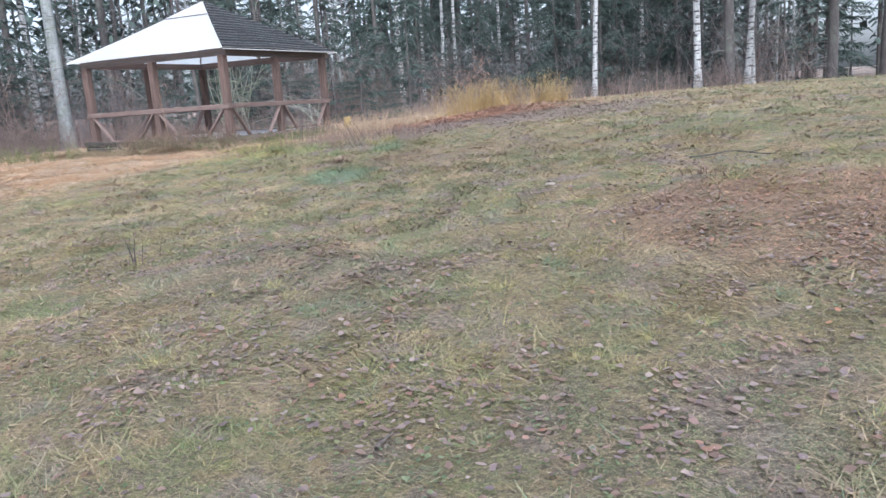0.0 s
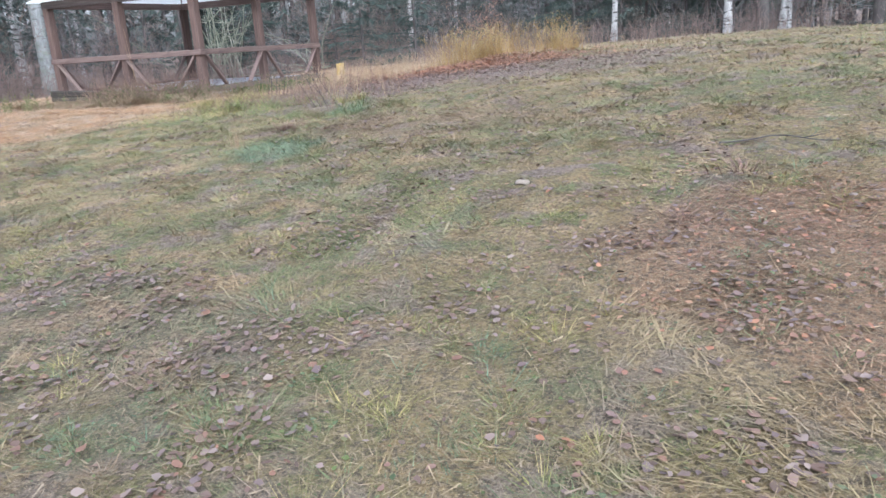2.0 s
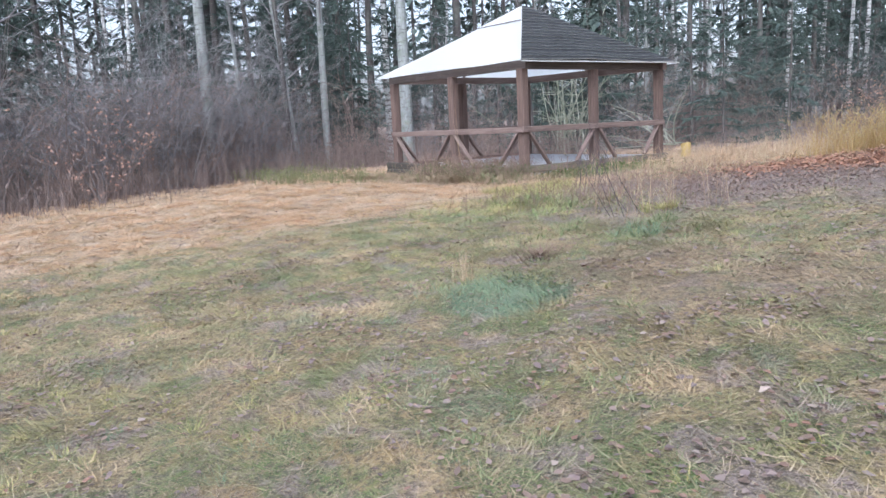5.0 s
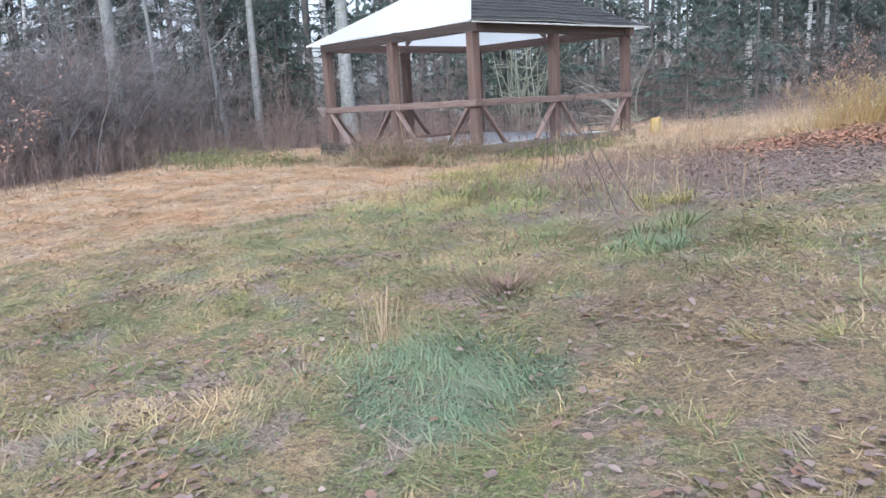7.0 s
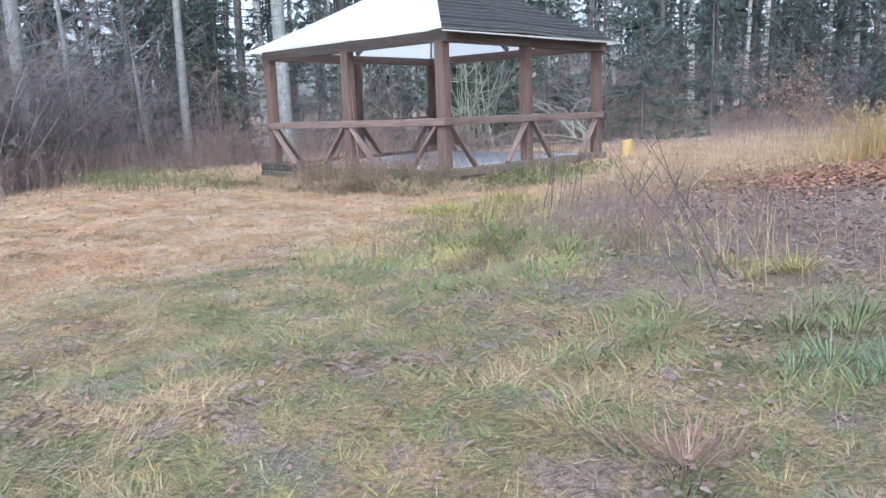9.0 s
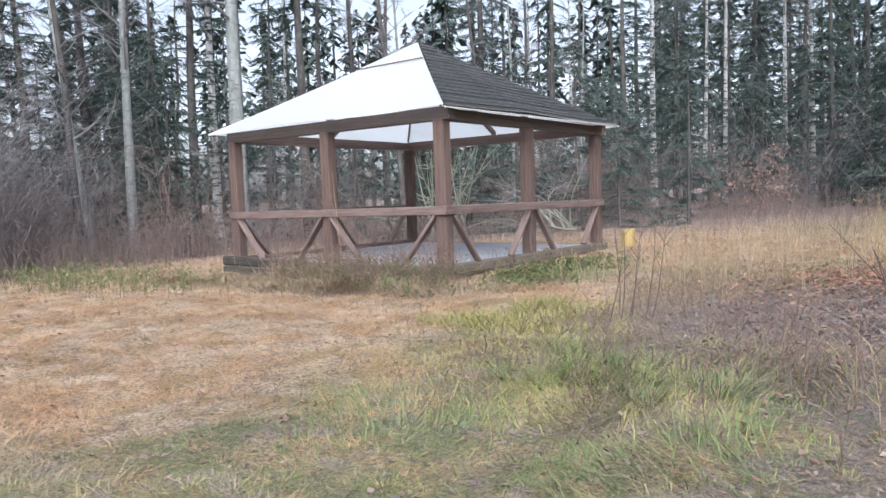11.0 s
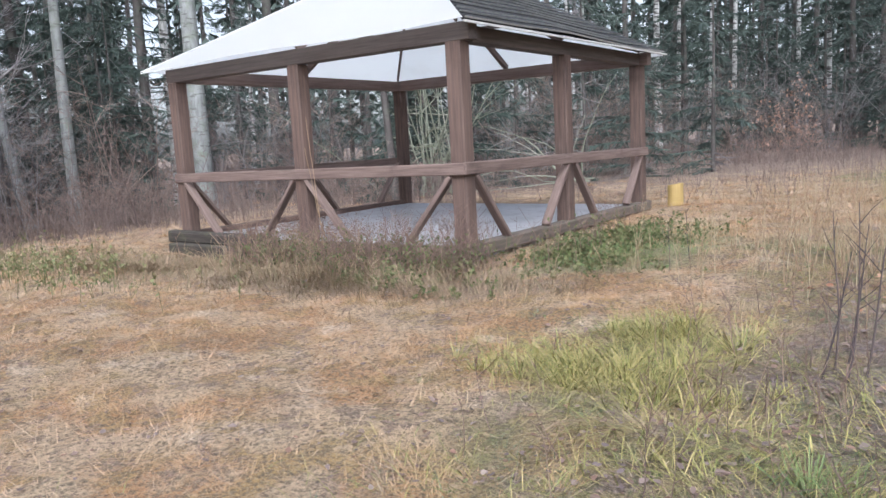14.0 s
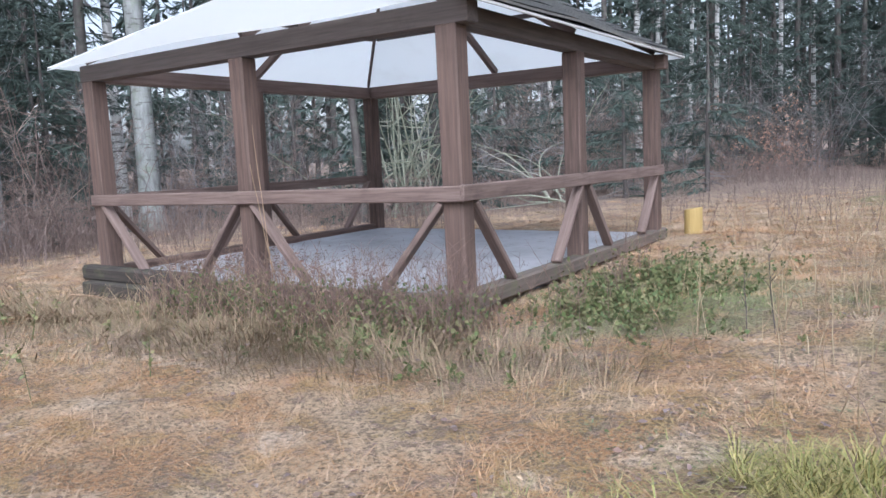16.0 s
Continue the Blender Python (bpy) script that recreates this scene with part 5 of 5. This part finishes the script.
def weeds():
    box = (-16, 4, 4, 26)
    p, r = scatter(480, lambda x, y: np.clip(patch(x, y, -6.6, 13.0, 1.7, 1.0) + 0.5 * patch(x, y, -7.6, 14.8, 0.9, 1.2) + 0.2 * patch(x, y, -7.6, 15.6, 0.8, 1.4), 0, 1), 21, box)
    stalks("weed_stalks", p, r, (0.15, 0.42), M_WEED, "thin purple-brown leafless weed stems", 0.5, 4, thick=0.0032)
    p, r = scatter(1000, lambda x, y: np.clip(patch(x, y, -8.0, 17.6, 1.4, 1.4) + 0.8 * patch(x, y, -5.0, 12.4, 0.8, 0.7) * 0.4 + 0.6 * patch(x, y, -8, 23, 3.0, 2.5), 0, 1), 22, box)
    stalks("reeds", p, r, (0.2, 0.55), M_REED, "pale dry upright grass stalks by the bank", 0.18, 2)
    p, r = scatter(260, lambda x, y: np.clip(patch(x, y, -5.4, 18.6, 0.8, 0.45) + patch(x, y, -3.75, 19.1, 0.4, 0.35), 0, 1), 23, box)
    stalks("golden_weeds", p, r, (0.4, 0.85), M_GOLD, "yellow withered goldenrod standing on the bank", 0.22, 4, leaf=M_PLUME, leaf_size=0.026, leaf_count=11, leaf_from=0.7)
    p, r = scatter(650, lambda x, y: np.clip(patch(x, y, -9.5, 27.5, 5.0, 3.5) + 0.5 * patch(x, y, -3.0, 24.5, 5.0, 2.5), 0, 1), 31, (-18, 6, 21, 36))
    stalks("field_weeds", p, r, (0.3, 0.8), M_BRUSH, "reddish-brown withered weeds in the far field", 0.3, 3, thick=0.005)
    # growth round the gazebo's foot
    p, r = scatter(850, lambda x, y: np.clip(np.exp(-((y - Y0 + 0.36) / 0.25) ** 2) * ((x > X0 + 1.75) & (x < X1 + 0.3)) + 0.07 * np.exp(-((x - X1 - 0.6) / 0.25) ** 2) * ((y > Y0 - 0.5) & (y < YM + 1.0)), 0, 1), 24, (-17, -10.5, 15.5, 23))
    stalks("sill_weeds", p, r, (0.10, 0.42), M_WEED, "green and withered weeds along the gazebo sill", 0.35, 3, leaf=M_WEEDLEAF, leaf_size=0.04, leaf_count=6)
    p, r = scatter(460, lambda x, y: np.clip(patch(x, y, -10.8, 18.6, 0.6, 1.4) + 0.2 * patch(x, y, -11.8, 15.8, 0.8, 0.3), 0, 1), 25, (-14, -9, 14, 23))
    stalks("nettles", p, r, (0.05, 0.16), M_WEEDLEAF, "low green leafy weeds beside the gazebo", 0.3, 2, leaf=M_WEEDLEAF, leaf_size=0.045, leaf_count=8)
    q = np.stack([r.uniform(X0 + 0.5, X1 - 0.3, 190), Y0 + 0.25 + np.abs(r.normal(0, 0.9, 190))], -1)
    stalks("floor_weeds", q, r, (0.28, 0.45), M_WEED, "withered stems growing through the floor edge", 0.2, 2)
    p, r3 = scatter(520, lambda x, y: np.clip(np.exp(-((y - Y0 + 0.35) / 0.3) ** 2) * ((x > X0 + 1.6) & (x < X1 + 0.3)) + 0.08 * np.exp(-((x - X1 - 0.6) / 0.25) ** 2) * ((y > Y0 - 0.5) & (y < YM)), 0, 1), 27, (-17, -10.5, 15.5, 23))
    stalks("sill_stalks", p, r3, (0.25, 0.7), M_WEED, "brown leafless weed stems before the gazebo sill", 0.4, 4, thick=0.0035)
    p, r4 = scatter(150, lambda x, y: np.clip(np.exp(-((y - Y0 + 0.6) / 0.4) ** 2) * ((x > X0 + 1.5) & (x < X1 - 0.6)), 0, 1), 28, (-17, -10.5, 15.0, 17.2))
    stalks("dry_stalks", p, r4, (0.2, 0.6), M_REED, "pale dry grass stalks before the gazebo", 0.45, 2, thick=0.0032)
    p, r4 = scatter(260, lambda x, y: np.clip(patch(x, y, -12.3, 16.2, 0.6, 0.35) + patch(x, y, -10.9, 18.0, 0.4, 0.8), 0, 1), 29, (-14, -9, 15, 20))
    stalks("ground_ivy", p, r4, (0.05, 0.16), M_WEEDLEAF, "low green leafy growth at the gazebo corner", 0.4, 2, leaf=M_WEEDLEAF, leaf_size=0.055, leaf_count=9)
    q = np.stack([X0 + 0.3 + np.abs(r.normal(0, 1.5, 600)), Y0 + 0.3 + np.abs(r.normal(0, 0.9, 600))], -1)
    q = q[(q[:, 0] < X1 - 0.3) & (q[:, 1] < Y1 - 0.3)]
    leaves_on_ground("floor_leaves", q, r, (0.03, 0.08), M_LEAF, "brown leaves blown onto the gazebo floor", 0.02, FLOOR_Z + 0.012)
    p, r2 = scatter(330, lambda x, y: patch(x, y, -18.3, 14.9, 2.6, 0.6), 26, (-24, -12, 12, 18))
    stalks("edge_nettles", p, r2, (0.15, 0.5), M_WEEDLEAF, "yellow-green weeds before the thicket", 0.3, 3, leaf=M_EDGELEAF, leaf_size=0.042, leaf_count=9)
    # brown fringe along the wood
    az = r.uniform(75, 204, 2300)
    d = np.array([edge_of_wood(k) for k in az]) + r.normal(-0.6, 1.3, 2300)
    q = np.stack([-5 + d * np.cos(np.radians(az)), 11 + d * np.sin(np.radians(az))], -1)
    q = q[~inside_gazebo(q[:, 0], q[:, 1])]
    stalks("edge_weeds", q, r, (0.4, 1.1), M_BRUSH, "reddish-brown dead weeds fringing the wood", 0.25, 2, thick=0.006)


weeds()


def tussock(name, x, y, count, tall, spread, mat, label, seed, droop=1.3, wide=0.0035):
    r = np.random.default_rng(seed)
    s = Shape()
    for _ in range(count):
        a, o = r.uniform(0, 6.28), abs(r.normal(0, 0.25)) * spread
        h = r.uniform(*tall)
        p = wander((o * math.cos(a), o * math.sin(a), -0.02), (math.cos(a) * 0.6 * droop, math.sin(a) * 0.6 * droop, 1), h, 5, 0.07, -0.2 * droop, r)
        t = np.gradient(p, axis=0)
        side = np.stack([-t[:, 1], t[:, 0], np.zeros(6)], -1)
        side /= np.linalg.norm(side, axis=1)[:, None] + 1e-6
        w = np.array((0.8, 1, 0.9, 0.7, 0.45, 0.05))[:, None] * wide * r.uniform(0.6, 1.4)
        v = np.concatenate([p - side * w, p + side * w])
        s.add(v, np.array([[i, i + 6, i + 7, i + 1] for i in range(5)]))
    ob = part_mesh(name, s.mesh(name), mat)
    ob.location = (x, y, float(height(x, y)))
    return tagged(ob, label, "grass", kind="stuff")


def leaning_sapling(x, y, seed, count, tall, way, label, thick=0.0045):
    r = np.random.default_rng(seed)
    s = Shape()
    for k in range(count):
        h = tall * r.uniform(0.55, 1.0)
        ln = r.uniform(0.3, 0.8)
        p = wander((r.normal(0, 0.12), r.normal(0, 0.12), -0.05), (way[0] * ln, way[1] * ln, 1), h, 6, 0.04, 0.0, r)
        s.tube(p, np.linspace(thick, thick * 0.35, 7), 4)
        for _ in range(5):
            b = r.uniform(0, 6.28)
            q = wander(stem_at(p, r.uniform(0.3, 0.95)), (math.cos(b), math.sin(b), 1.2), h * 0.2, 2, 0.1, 0, r)
            s.tube(q, (0.0028, 0.002, 0.001), 3)
    ob = part_mesh("bare_sapling", s.mesh("bare_sapling"), M_DARKSTEM)
    ob.location = (x, y, float(height(x, y)))
    tagged(ob, label, "sapling", kind="stuff")


leaning_sapling(-5.1, 11.8, 61, 5, 1.35, (-0.97, -0.1), "thin dark leafless sapling stems leaning over")
leaning_sapling(-7.85, 14.35, 62, 7, 1.05, (0.3, 0.15), "dark leafless sapling stems beside the litter", 0.006)
leaning_sapling(-9.5, 17.2, 63, 2, 0.6, (-0.2, 0.1), "thin dark leafless sapling stems")


def dry_vine():
    r = np.random.default_rng(71)
    s = Shape()
    for dx in (0.0, 0.09):
        foot = np.array((-13.72 + dx, Y0 - 0.12, float(height(-13.7, Y0 - 0.12)) - 0.03))
        s.tube(wander(foot, (-0.13 - dx, 0.03, 1), 1.75 - 4 * dx, 8, 0.05, 0, r), np.linspace(0.007, 0.002, 9), 4)
    ob = part_mesh("dry_vine", s.mesh("dry_vine"), M_REED)
    tagged(ob, "thin pale dry vine stems against the gazebo post", "vine", kind="stuff")


dry_vine()
tussock("pale_stalks", -4.42, 8.9, 70, (0.12, 0.40), 0.22, M_REED, "thin pale upright grass stalks", 55, 0.22, 0.0011)
tussock("brown_tussock", -3.64, 5.1, 14, (0.12, 0.34), 0.5, M_DARKSTEM, "thin dark withered weed stems", 56, 0.2)
tussock("brown_tussock", 0.53, 7.46, 90, (0.06, 0.14), 0.6, M_WEED, "small dark withered tussock", 57, 0.8)
tussock("brown_tussock", -4.35, 9.68, 330, (0.06, 0.20), 0.6, M_TUSSOCK, "dark brown withered tussock in the meadow", 58, 1.0, 0.0022)


def mushroom(x, y, size, seed):
    """A flat pale cap on a short stem."""
    r = np.random.default_rng(seed)
    cap, stem = Shape(), Shape()
    k = 18
    a = np.arange(k) * 2 * np.pi / k
    edge = size / 2 * (1 + 0.06 * np.sin(2 * a + 1) + 0.04 * np.sin(5 * a))
    rings = [np.stack([edge * f * np.cos(a) * 1.1, edge * f * np.sin(a) * 0.85, np.full(k, z) + 0.004 * np.sin(3 * a) * f], -1) for f, z in ((0.05, 0.036), (0.5, 0.042), (0.85, 0.036), (1.0, 0.024), (0.97, 0.018), (0.3, 0.026), (0.04, 0.026))]
    i, j = np.meshgrid(np.arange(len(rings) - 1), np.arange(k), indexing="ij")
    cap.add(np.concatenate(rings), np.stack([i * k + j, (i + 1) * k + j, (i + 1) * k + (j + 1) % k, i * k + (j + 1) % k], -1).reshape(-1, 4))
    stem.tube([(0, 0, -0.04), (0.003, 0, 0.0), (0, 0.002, 0.03)], (0.016, 0.013, 0.012), 10)
    m = tagged(new("mushroom"), "pale flat mushroom cap in the short grass", "mushroom")
    part_mesh("cap", cap.mesh("cap", True), M_PALE, m)
    part_mesh("stem", stem.mesh("stem", True), M_PALE, m)
    m.location = (x, y, float(height(x, y)) - 0.018)


def fallen_stick(x, y, length, thick, turn, seed, mat, label, twigs=2):
    """A crooked broken stick lying on the grass."""
    r = np.random.default_rng(seed)
    s = Shape()
    p = wander((0, 0, 0), (math.cos(turn), math.sin(turn), 0.0), length, 7, 0.09, 0, r)
    p = np.asarray(p)
    p[:, 2] = height(x + p[:, 0], y + p[:, 1]) + 0.035 + 0.006 * r.random(len(p))
    s.tube(p, np.linspace(thick, thick * 0.45, 8), 7)
    for _ in range(twigs):
        b = turn + r.choice((-1, 1)) * r.uniform(0.5, 1.0)
        s.tube(wander(stem_at(p, r.uniform(0.3, 0.8)), (math.cos(b), math.sin(b), 0.15), length * r.uniform(0.15, 0.3), 3, 0.1, 0, r), np.linspace(thick * 0.45, thick * 0.2, 4), 5)
    ob = part_mesh("fallen_stick", s.mesh("fallen_stick", True), mat)
    ob.location = (x, y, 0)
    tagged(ob, label, "stick")


M_PALE = tinted("mushroom_skin", [(0.25, 0.205, 0.165), (0.29, 0.245, 0.20)], 0.6)
fallen_stick(-15.5, 16.62, 1.1, 0.014, -0.38, 83, M_REED, "pale broken stick lying before the gazebo sill", 1)
fallen_stick(-16.6, 16.55, 0.9, 0.012, 0.15, 84, M_REED, "pale broken stick beside the rotten sill", 0)
mushroom(-0.77, 7.16, 0.085, 5)
fallen_stick(-0.36, 2.87, 0.15, 0.011, 1.9, 81, M_SILL, "short broken grey stick in the grass", 0)
fallen_stick(0.35, 8.05, 0.75, 0.007, 0.15, 82, M_PINE, "thin crooked dark branch on rusty litter", 3)
